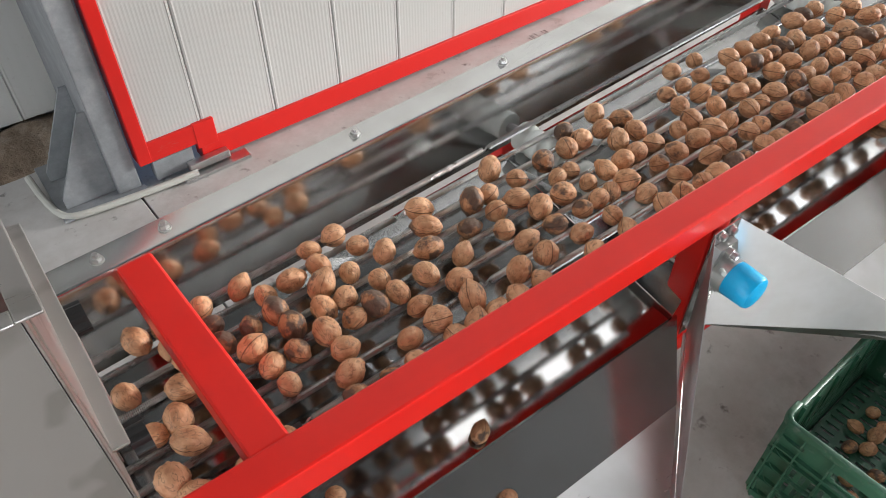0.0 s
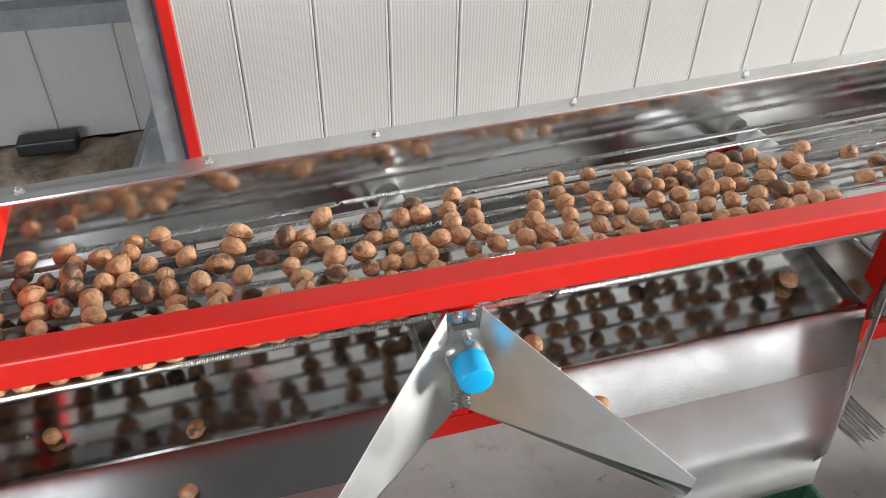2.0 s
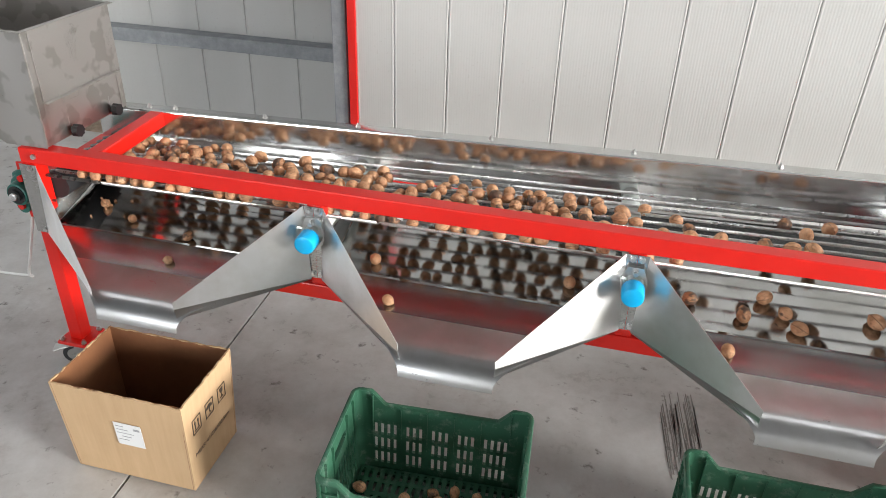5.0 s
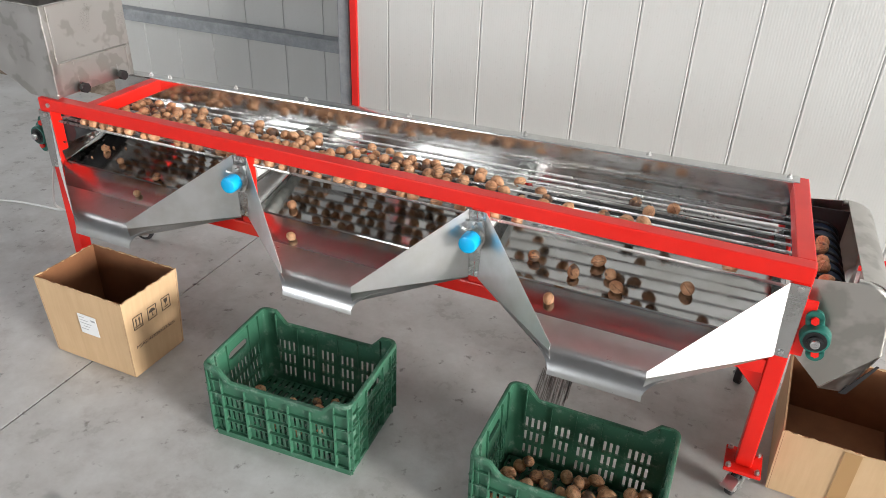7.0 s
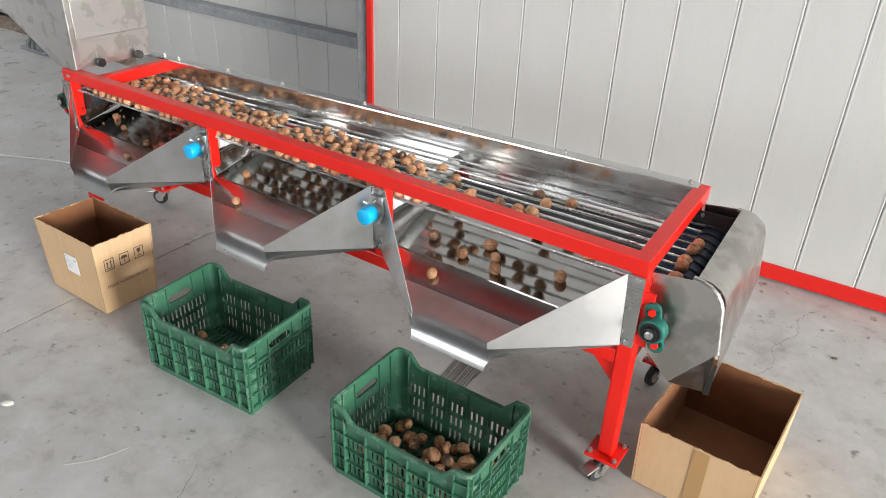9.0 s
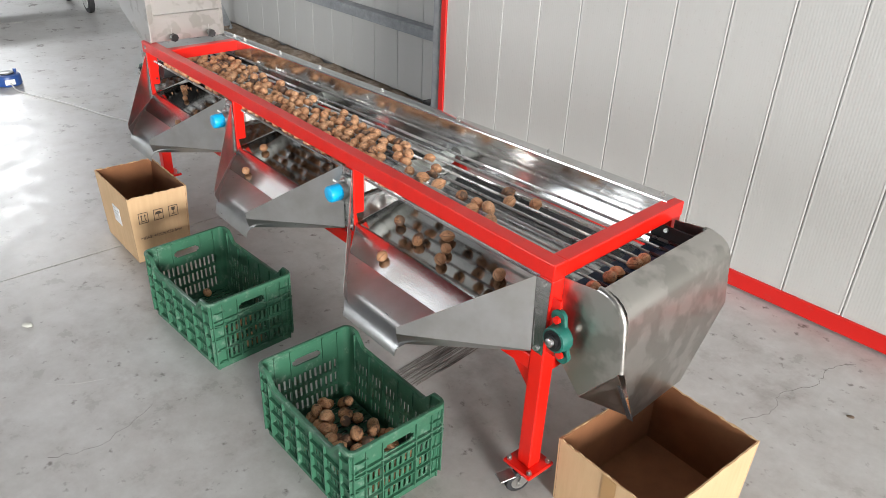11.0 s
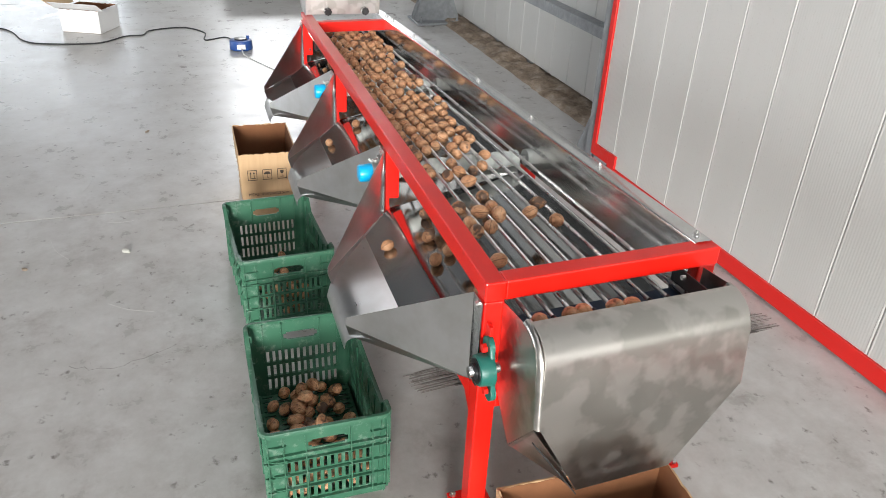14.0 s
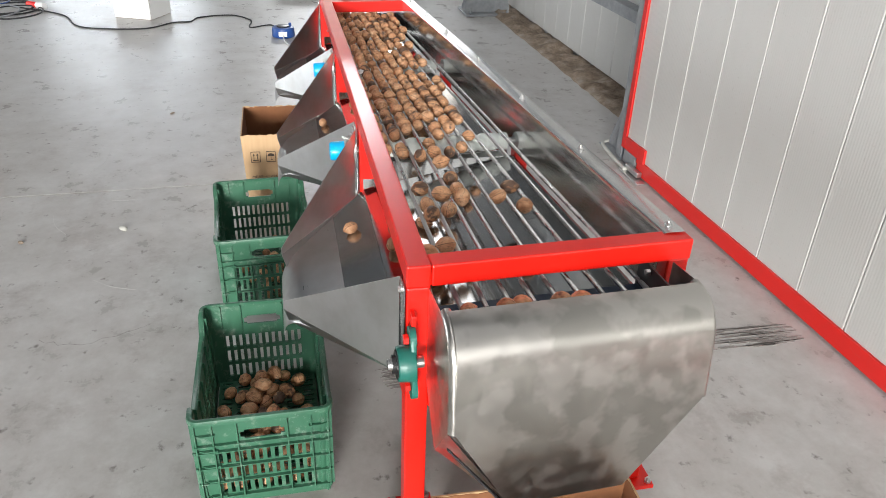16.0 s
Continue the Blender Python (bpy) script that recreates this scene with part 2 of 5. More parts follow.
bump(NUT, hsum.outputs[0], 0.5, 0.004)

# ---- mesh helpers ----


def part(name, bm, mat, parent=None, label="", smooth=False, rough_edge=30):
    me = bpy.data.meshes.new(name)
    bmesh.ops.recalc_face_normals(bm, faces=bm.faces)
    bm.to_mesh(me)
    bm.free()
    me.materials.append(mat)
    if smooth:
        me.polygons.foreach_set("use_smooth", [True] * len(me.polygons))
        me.set_sharp_from_angle(angle=radians(rough_edge))
    ob = new(name, me)
    ob.parent = parent
    return tagged(ob, label)


def again(ob, m, parent=None):
    """Another object on the same mesh."""
    o = new(ob.name.split(".")[0], ob.data)
    o.parent = parent if parent else ob.parent
    o.matrix_basis = m
    if "label" in ob:
        o["label"] = ob["label"]
    return o


def box(bm, lo, hi, bevel=0.0, m=None, seg=2):
    lo, hi = Vector(lo), Vector(hi)
    r = bmesh.ops.create_cube(bm, size=1.0, matrix=Matrix.LocRotScale((lo + hi) / 2, None, hi - lo))
    if bevel:
        e = list({e for v in r["verts"] for e in v.link_edges})
        g = bmesh.ops.bevel(bm, geom=e, offset=bevel, segments=seg, affect="EDGES", profile=0.5)
        vs = list({v for f in g["faces"] for v in f.verts} | {v for v in r["verts"] if v.is_valid})
    else:
        vs = r["verts"]
    if m is not None:
        bmesh.ops.transform(bm, matrix=m, verts=vs)
    return bm


def beam(bm, p0, p1, w, h, bevel=0.003, side=None):
    """A bar of section w (level) by h (upright) round the line p0 p1."""
    p0, p1 = Vector(p0), Vector(p1)
    d = (p1 - p0).normalized()
    up = Vector((0, 0, 1)) if abs(d.z) < 0.9 else Vector(side or (0, 1, 0))
    y = up.cross(d).normalized()
    z = d.cross(y)
    m = Matrix((d, y, z)).transposed().to_4x4()
    m.translation = (p0 + p1) / 2
    n = (p1 - p0).length / 2
    return box(bm, (-n, -w / 2, -h / 2), (n, w / 2, h / 2), bevel, m)


def cyl(bm, p0, p1, r, seg=20, r2=None, bevel=0.0):
    p0, p1 = Vector(p0), Vector(p1)
    q = (p1 - p0).to_track_quat("Z", "Y").to_matrix().to_4x4()
    q.translation = (p0 + p1) / 2
    g = bmesh.ops.create_cone(bm, cap_ends=True, segments=seg, radius1=r, radius2=r if r2 is None else r2, depth=(p1 - p0).length, matrix=q)
    if bevel:
        e = [e for e in {e for v in g["verts"] for e in v.link_edges} if any(len(f.verts) > 4 for f in e.link_faces)]
        bmesh.ops.bevel(bm, geom=e, offset=bevel, segments=2, affect="EDGES", profile=0.5)
    return bm


def plate(bm, pts, thick):
    """A flat sheet of metal: the polygon pts, thickened both ways."""
    pts = [Vector(p) for p in pts]
    n = (pts[1] - pts[0]).cross(pts[-1] - pts[0]).normalized() * (thick / 2)
    a, b = [bm.verts.new(p + n) for p in pts], [bm.verts.new(p - n) for p in pts]
    bm.faces.new(a), bm.faces.new(b[::-1])
    for i in range(len(pts)):
        j = (i + 1) % len(pts)
        bm.faces.new((a[i], b[i], b[j], a[j]))
    return bm


def strip(bm, rows, thick):
    """A bent sheet through rows of points, all rows of one length, thickened downwards."""
    rows = [[Vector(p) for p in r] for r in rows]
    nr, nc = len(rows), len(rows[0])
    nrm = []
    for i in range(nr):
        line = []
        for j in range(nc):
            du = rows[min(i + 1, nr - 1)][j] - rows[max(i - 1, 0)][j]
            dv = rows[i][min(j + 1, nc - 1)] - rows[i][max(j - 1, 0)]
            line.append(du.cross(dv).normalized())
        nrm.append(line)
    a = [[bm.verts.new(p) for p in r] for r in rows]
    b = [[bm.verts.new(rows[i][j] - nrm[i][j] * thick) for j in range(nc)] for i in range(nr)]
    for i in range(nr - 1):
        for j in range(nc - 1):
            bm.faces.new((a[i][j], a[i + 1][j], a[i + 1][j + 1], a[i][j + 1]))
            bm.faces.new((b[i][j], b[i][j + 1], b[i + 1][j + 1], b[i + 1][j]))
    rim = [(i, 0) for i in range(nr)] + [(nr - 1, j) for j in range(1, nc)] + [(i, nc - 1) for i in range(nr - 2, -1, -1)] + [(0, j) for j in range(nc - 2, 0, -1)]
    for k, (i, j) in enumerate(rim):
        p, q = rim[(k + 1) % len(rim)]
        bm.faces.new((a[i][j], b[i][j], b[p][q], a[p][q]))
    return bm


def sweep(bm, pts, r, seg=8, closed=False):
    pts = [Vector(p) for p in pts]
    rings = []
    x = None
    for i, p in enumerate(pts):
        d = (pts[min(i + 1, len(pts) - 1)] - pts[max(i - 1, 0)]).normalized()
        x = (x - d * x.dot(d)).normalized() if x else d.orthogonal().normalized()
        y = d.cross(x)
        rr = r[i] if isinstance(r, list) else r
        rings.append([bm.verts.new(p + (x * math.cos(a) + y * math.sin(a)) * rr) for a in (2 * math.pi * k / seg for k in range(seg))])
    for s, t in zip(rings, rings[1:]):
        for k in range(seg):
            bm.faces.new((s[k], s[(k + 1) % seg], t[(k + 1) % seg], t[k]))
    bm.faces.new(rings[0][::-1]), bm.faces.new(rings[-1])
    return bm


def smooth_line(pts, n=8):
    """A soft line through pts (Catmull-Rom)."""
    p = [Vector(q) for q in pts]
    p = [2 * p[0] - p[1]] + p + [2 * p[-1] - p[-2]]
    out = []
    for i in range(1, len(p) - 2):
        for k in range(n):
            t = k / n
            out.append(0.5 * (2 * p[i] + (p[i + 1] - p[i - 1]) * t + (2 * p[i - 1] - 5 * p[i] + 4 * p[i + 1] - p[i + 2]) * t * t + (3 * p[i] - p[i - 1] - 3 * p[i + 1] + p[i + 2]) * t ** 3))
    return out + [p[-2]]


B = bmesh.new

# ---- the hall ----
WY = 1.616     # face of the red-framed sliding wall
LY = 2.15      # face of the outer wall beside it
X0, X1, Y0, TOP = -13.0, 22.0, -13.0, 6.0

# the building stands a little askew to the machine
SLIDE = Matrix.Translation((0.45, WY, 0)) @ Matrix.Rotation(radians(1.7), 4, "Z") @ Matrix.Translation((-0.45, -WY, 0))
ASKEW = Matrix.Translation((0.45, WY, 0)) @ Matrix.Rotation(radians(0.32), 4, "Z") @ Matrix.Translation((-0.45, -WY, 0))


def askew(ob):
    ob.matrix_basis = ASKEW @ ob.matrix_basis
    return ob


floor = tagged(new("floor"), "grey trowelled concrete floor, stained and scuffed", "floor", kind="structure")
slabs = [(X0, -4.62), (-4.615, 0.487), (0.493, 5.6), (5.606, X1)]
for a, b in slabs:
    part("slab", box(B(), (a, Y0, -0.12), (b, LY + 0.1, 0.0), 0.003), CONCRETE, floor)
part("bed", box(B(), (X0, Y0, -0.2), (X1, LY + 0.1, -0.122)), DIRT, floor)


def panel_mesh(w, h, ribs=18):
    """A sandwich-panel strip w wide: fine ribs, a raised lip and a groove at its edge."""
    bm = B()
    prof = [(0.0, 0.004), (0.003, 0.0), (0.008, -0.0012), (0.013, 0.0)]
    step = (w - 0.030) / (ribs * 4)
    for k in range(ribs * 4):
        prof.append((0.015 + k * step, -0.0002 if k % 4 in (1, 2) else 0.0))
    prof += [(w - 0.012, 0.0), (w - 0.009, -0.0012), (w - 0.004, -0.0004), (w - 0.001, 0.004)]
    lo, hi = [bm.verts.new((x, y, 0)) for x, y in prof], [bm.verts.new((x, y, h)) for x, y in prof]
    for k in range(len(prof) - 1):
        bm.faces.new((lo[k], lo[k + 1], hi[k + 1], hi[k]))
    bl, bh = [bm.verts.new((x, 0.045, z)) for x in (0, w - 0.001) for z in (0,)], [bm.verts.new((x, 0.045, h)) for x in (0, w - 0.001)]
    bm.faces.new((lo[0], hi[0], bh[0], bl[0])), bm.faces.new((lo[-1], bl[1], bh[1], hi[-1])), bm.faces.new((bl[0], bh[0], bh[1], bl[1]))
    return bm


sliding = tagged(new("wall_sliding"), "white ribbed sandwich-panel sliding wall in a red steel frame", "sliding wall", kind="structure")
PITCH, JX, PX = 0.2588, 0.712, 0.688
first = part("panel", panel_mesh(PITCH, 4.2), PANELW, sliding)
first.location = (PX, WY, 0.087)
for k in range(1, 22):
    again(first, pose(PX + PITCH * k, WY, 0.087))
narrow = part("panel", panel_mesh(PX - 0.500, 4.03, 14), PANELW, sliding)
narrow.location = (0.500, WY, 0.16)
part("frame_upright", box(B(), (0.462, WY - 0.012, 0.09), (0.503, WY + 0.05, 4.4), 0.003), DOORRED, sliding)
part("frame_step", box(B(), (0.500, WY - 0.011, 0.09), (JX + 0.01, WY + 0.05, 0.16), 0.003), DOORRED, sliding)
part("frame_rail", box(B(), (JX - 0.05, WY - 0.012, 0.014), (6.4, WY + 0.05, 0.090), 0.003), DOORRED, sliding, "scuffed red bottom rail")
part("frame_notch", box(B(), (JX - 0.06, WY - 0.013, 0.07), (JX + 0.012, WY + 0.05, 0.163), 0.003), DOORRED, sliding)
part("guide_plate", box(B(), (0.50, WY - 0.010, 0.015), (0.632, WY + 0.03, 0.088), 0.002), GREYPAINT, sliding)
part("roller_guide", box(box(B(), (0.60, WY - 0.045, 0.018), (0.74, WY - 0.014, 0.045), 0.004), (0.57, WY - 0.07, 0.0), (0.80, WY - 0.02, 0.012), 0.003), ZINC, sliding)
sliding.matrix_basis = SLIDE @ sliding.matrix_basis
floor.matrix_basis = Matrix.Translation((0.478, 0, 0)) @ Matrix.Rotation(radians(1.7), 4, "Z") @ Matrix.Translation((-0.49, 0, 0))

wall_n = tagged(new("wall_north"), "white sandwich-panel hall wall with grey steel girts", "wall", kind="structure")
p2 = part("panel", panel_mesh(0.30, 5.9, 8), PANELW, wall_n)
p2.location = (0.25, LY, 0.05)
for k in range(1, 45):
    again(p2, pose(0.25 - 0.30 * k, LY, 0.05))
part("backing", box(B(), (X0, LY + 0.05, -0.1), (0.47, LY + 0.15, TOP)), ROOFM, wall_n)
part("lintel", box(B(), (0.47, WY + 0.30, 4.1), (X1, LY + 0.15, TOP)), ROOFM, wall_n)
part("backing", box(B(), (6.3, WY + 0.06, -0.1), (X1, LY + 0.15, 4.1)), ROOFM, wall_n)
for z in (0.605, 2.3, 4.0):
    g = B()
    box(g, (X0, LY - 0.10, z), (0.36, LY - 0.003, z + 0.012), 0.002)
    box(g, (X0, LY - 0.10, z - 0.065), (0.36, LY - 0.094, z + 0.002), 0.002)
    part("girt", g, GREYPAINT, wall_n)

askew(wall_n)
# unseen south wall, its opening added for the fill lamp
g = B()
for lo, hi in (((X0, 0), (-6.6, TOP)), ((-6.6, 4.0), (-1.4, TOP)), ((-1.4, 0), (X1, TOP))):
    box(g, (lo[0], Y0 - 0.2, lo[1]), (hi[0], Y0, hi[1]))
tagged(part("wall_south", g, ROOFM), "plain unseen hall wall with an opening added for the fill lamp", "wall", kind="structure")
for nm, lo, hi in (("wall_behind", (6.5, WY, 0), (X1, WY + 0.2, TOP)),):
    tagged(part(nm, box(B(), lo, hi), ROOFM), "plain light hall wall", "wall", kind="structure")
g = B()
for lo, hi in (((Y0, 0), (-4.9, TOP)), ((-4.9, 3.7), (-1.9, TOP)), ((-1.9, 0), (0.1, TOP)), ((0.1, 0), (1.9, 3.75)), ((0.1, 5.25), (1.9, TOP)), ((1.9, 0), (LY + 0.6, TOP))):
    box(g, (X0 - 0.2, lo[0], lo[1]), (X0, hi[0], hi[1]))
tagged(part("wall_west", g, ROOFM), "light hall wall with a doorway and a high window", "wall", kind="structure")
g = B()
for lo, hi in (((Y0, 0), (-8.6, TOP)), ((-8.6, 5.6), (-3.2, TOP)), ((-3.2, 0), (LY + 0.1, TOP))):
    box(g, (X1, lo[0], lo[1]), (X1 + 0.2, hi[0], hi[1]))
tagged(part("wall_east", g, ROOFM), "light hall wall with a wide open gateway", "wall", kind="structure")
g = B()
box(g, (X0, Y0, TOP), (X1, -0.3, TOP + 0.15)), box(g, (X0, 0.5, TOP), (X1, LY + 0.6, TOP + 0.15))
for a, b in ((X0, -8.0), (-1.0, 2.0), (9.0, X1)):
    box(g, (a, -0.3, TOP), (b, 0.5, TOP + 0.15))
tagged(part("ceiling", g, CEIL), "dark sheet roof with narrow roof-light strips", "ceiling", kind="structure")
tagged(part("ground", box(B(), (-60, -60, -0.3), (60, 60, -0.21)), CONCRETE), "pale concrete yard outside the hall", "ground", kind="structure")


def rough_strip(x0, x1, y0, y1, nx, ny, high, seed):
    """Broken, gritty ground along the wall's foot."""
    bm = B()
    grid = []
    for i in range(nx + 1):
        row = []
        for j in range(ny + 1):
            x, y = x0 + (x1 - x0) * i / nx, y0 + (y1 - y0) * j / ny
            if j == 0:
                y += 0.05 * noise.noise(Vector((x * 3, seed, 0))) + 0.02 * noise.noise(Vector((x * 11, seed, 3)))
            e = min(1, j / (ny * 0.25))
            z = 0.003 + e * high * (0.55 + 0.8 * noise.fractal(Vector((x * 5, y * 5, seed)), 0.9, 2.1, 5))
            row.append(bm.verts.new((x, y, max(z, 0.0025) if j else -0.01)))
        grid.append(row)
    for i in range(nx):
        for j in range(ny):
            bm.faces.new((grid[i][j], grid[i + 1][j], grid[i + 1][j + 1], grid[i][j + 1]))
    return bm


tagged(askew(part("rubble", rough_strip(-6.0, 0.37, 1.90, LY + 0.03, 300, 18, 0.045, 4.0), DIRT, smooth=True)), "brown crumbling concrete edge along the wall foot", "rubble", kind="stuff")


def column(x, y):
    """A grey steel column with a gusseted base plate."""
    c = tagged(new("steel_column"), "grey painted steel column with gusseted bolted base", "column", "hall columns", "structure")
    c.location = (x, y, 0)
    s = B()
    box(s, (-0.06, -0.15, 0.0), (0.06, -0.138, TOP), 0.002), box(s, (-0.06, 0.138, 0.0), (0.06, 0.15, TOP), 0.002), box(s, (-0.004, -0.138, 0.0), (0.004, 0.138, TOP))
    part("shaft", s, GREYPAINT, c)
    part("base_plate", box(B(), (-0.20, -0.24, 0.004), (0.20, 0.24, 0.026), 0.003), GREYPAINT, c)
    for gx in (-0.066, 0.066):
        part("gusset", plate(B(), [(gx, -0.23, 0.026), (gx, 0.23, 0.026), (gx, 0.23, 0.07), (gx, 0.155, 0.27), (gx, -0.155, 0.27), (gx, -0.23, 0.07)], 0.010), GREYPAINT, c)
    for sy in (-1, 1):
        part("gusset", plate(B(), [(0, sy * 0.152, 0.026), (0, sy * 0.235, 0.026), (0, sy * 0.235, 0.06), (0, sy * 0.152, 0.26)], 0.010), GREYPAINT, c)
    nut = part("anchor_bolt", cyl(cyl(B(), (0.15, -0.19, 0.026), (0.15, -0.19, 0.075), 0.010, 10), (0.15, -0.19, 0.026), (0.15, -0.19, 0.046), 0.018, 6), GREYPAINT, c)
    for dx, dy in ((-0.30, 0), (0, 0.38), (-0.30, 0.38)):
        again(nut, pose(dx, dy, 0))
    return c


column(-3.38, 1.83)
jamb = tagged(askew(new("door_jamb")), "grey painted steel door post with gusseted foot", "jamb", kind="structure")
part("post", box(B(), (0.378, WY + 0.002, 0.012), (0.450, LY - 0.005, 4.4), 0.004), GREYPAINT, jamb)
part("base_plate", box(B(), (0.20, WY - 0.02, 0.003), (0.46, WY + 0.30, 0.013), 0.003), GREYPAINT, jamb)
for gy in (WY + 0.035, WY + 0.20):
    part("gusset", plate(B(), [(0.377, gy, 0.014), (0.377, gy, 0.31), (0.355, gy, 0.31), (0.225, gy, 0.05), (0.225, gy, 0.014)], 0.010), GREYPAINT, jamb)
tagged(part("conduit", sweep(B(), smooth_line([(0.17, 1.85, 0.03), (0.18, 1.74, 0.016), (0.20, 1.64, 0.014), (0.24, 1.60, 0.014), (0.36, 1.585, 0.014), (0.52, 1.575, 0.014), (0.62, 1.570, 0.018)]), 0.011, 10), CONDUIT, smooth=True),
       "dusty ribbed grey plastic conduit along the floor", "conduit")
tagged(part("black_block", box(B(), (-0.20, 2.03, 0.05), (0.02, 2.12, 0.105), 0.008), BLACK), "black plastic block on the rubble by the wall", "block")

# tyre marks, worn into the floor as thin streaks
marks = B()
mr = random.Random(4)
for a, b in ((0.02, 0.44), (1.22, 1.60)):
    for k in range(70):
        band = k % 4
        x = 2.055 + 0.031 * band + 0.028 * mr.random()
        y0 = a + (b - a) * 0.6 * mr.random()
        n = (b - a) * (0.15 + 0.4 * mr.random())
        bend = 0.10 * (0.25 - y0) if a < 1 else 0.0
        beam(marks, (x + bend, y0, 0.0006), (x + bend - 0.1 * n * (a < 1), min(y0 + n, b), 0.0006), 0.0012 + 0.003 * mr.random(), 0.001, 0.0)
tagged(part("tyre_marks", marks, SKID), "dark tyre scuff marks on the concrete floor", "tyre marks", kind="stuff")

for k, line in enumerate(([(3.05, 0.86), (3.10, 1.0), (3.07, 1.12), (3.13, 1.28), (3.12, 1.42), (3.17, 1.55)], [(1.7, -0.75), (1.78, -0.95), (1.74, -1.1)])):
    cr = random.Random(k)
    pts = [p + Vector((cr.uniform(-0.008, 0.008), cr.uniform(-0.008, 0.008), 0)) for p in smooth_line([(x, y, -0.0004) for x, y in line], 6)]
    tagged(part("floor_crack", sweep(B(), pts, [0.0007 + 0.0003 * cr.random() for _ in pts], 5), CRACK), "hairline crack in the concrete floor", "crack", "floor cracks", "stuff")
for k, (x, y, n, a) in enumerate(((0.75, -1.28, 0.22, 0.3), (0.30, -1.22, 0.30, 2.8), (0.62, -1.05, 0.12, 1.4), (1.35, -1.0, 0.2, 0.9), (-0.4, -0.7, 0.3, 2.2))):
    pts = smooth_line([(x, y, -0.0003), (x + n * 0.5 * math.cos(a), y + n * 0.5 * math.sin(a), -0.0003), (x + n * math.cos(a + 0.15), y + n * math.sin(a + 0.15), -0.0003)], 4)
    tagged(part("floor_scratch", sweep(B(), pts, 0.0012, 5), SCRATCH), "pale scratch on the concrete floor", "scratch", "floor scratches", "stuff")

# ---- the grading machine: it widens from the hopper to its outlet ----
H, T, SK = 0.834, 0.05, 0.045     # height of the frame's top, its tube, lean of the cross members
LEN = 2.807


def rear(x):
    return 0.4400 + 0.0687 * x    # outer edge of the rear beam


def at(x, y, z):
    return Vector((x - SK * y, y, z))


machine = tagged(new("walnut_grader"), "red steel walnut grading machine with stainless chutes on casters", "grading machine")
zc = H - T / 2
part("front_beam", beam(B(), (0, T / 2, zc), (LEN, T / 2, zc), T, T, 0.004), RED, machine)
part("rear_beam", beam(B(), (0, rear(0) - T / 2, zc - 0.003), (LEN - 0.03, rear(LEN) - T / 2, zc - 0.003), T, T, 0.004), RED, machine)
part("end_beam", beam(B(), at(LEN - T / 2 + 0.001, T, zc - 0.001), at(LEN - T / 2 + 0.001, rear(LEN), zc - 0.001), T, T, 0.004), RED, machine)
part("hopper_beam", beam(B(), at(0.235, T - 0.003, zc - 0.001), at(0.235, rear(0.235) - 0.006, zc - 0.001), T, T, 0.004), RED, machine)
part("inlet_beam", beam(B(), at(T / 2, T, zc - 0.10), at(T / 2, rear(0) - T, zc - 0.10), 0.04, 0.04, 0.003), RED, machine)
ry = rear(0) - T / 2, rear(LEN) - T / 2
RZ = 0.49
foot_at = [(T / 2, T / 2), (LEN - T / 2, T / 2), (T / 2, ry[0]), (LEN - T / 2 - 0.03, ry[1])]
for fx, fy in foot_at:
    leg = part("leg", beam(B(), (fx, fy, 0.112), (fx, fy, H - T), T, T, 0.004), RED, machine)
    part("foot_plate", box(B(), (fx - 0.055, fy - 0.055, 0.100), (fx + 0.055, fy + 0.055, 0.112), 0.002), RED, leg)
    for sx in (-1, 1):
        for sy in (-1, 1):
            part("bolt", cyl(cyl(B(), (fx + sx * 0.042, fy + sy * 0.042, 0.112), (fx + sx * 0.042, fy + sy * 0.042, 0.120), 0.009, 6), (fx + sx * 0.042, fy + sy * 0.042, 0.12), (fx + sx * 0.042, fy + sy * 0.042, 0.127), 0.005, 8), ZINC, leg)
part("lower_rail", beam(B(), (T, T / 2, RZ), (LEN - T, T / 2, RZ), 0.046, T, 0.004), RED, machine)
part("lower_rail", beam(B(), (T, ry[0], RZ), (LEN - T - 0.03, ry[1], RZ), 0.046, T, 0.004), RED, machine)
for x in (T / 2, LEN - T / 2):
    part("cross_rail", beam(B(), at(x, T, RZ - 0.001), at(x, rear(x) - T, RZ - 0.001), 0.046, 0.048, 0.004), RED, machine)
POSTS = (0.960, 1.856)
for x in POSTS:
    part("post", beam(B(), (x, T / 2 + 0.002, RZ + T / 2), (x, T / 2 + 0.002, H - T), 0.046, 0.046, 0.004), RED, machine)
    part("post", beam(B(), (x - 0.02, rear(x) - T / 2, RZ + T / 2), (x - 0.02, rear(x) - T / 2, H - T), 0.046, 0.046, 0.004), RED, machine)

# stiffening gusset under the outlet corner
part("corner_gusset", plate(B(), [(LEN - T, T / 2, RZ - 0.03), (LEN - T - 0.07, T / 2, RZ - 0.026), (LEN - T, T / 2, RZ - 0.10)], 0.03), RED, machine)


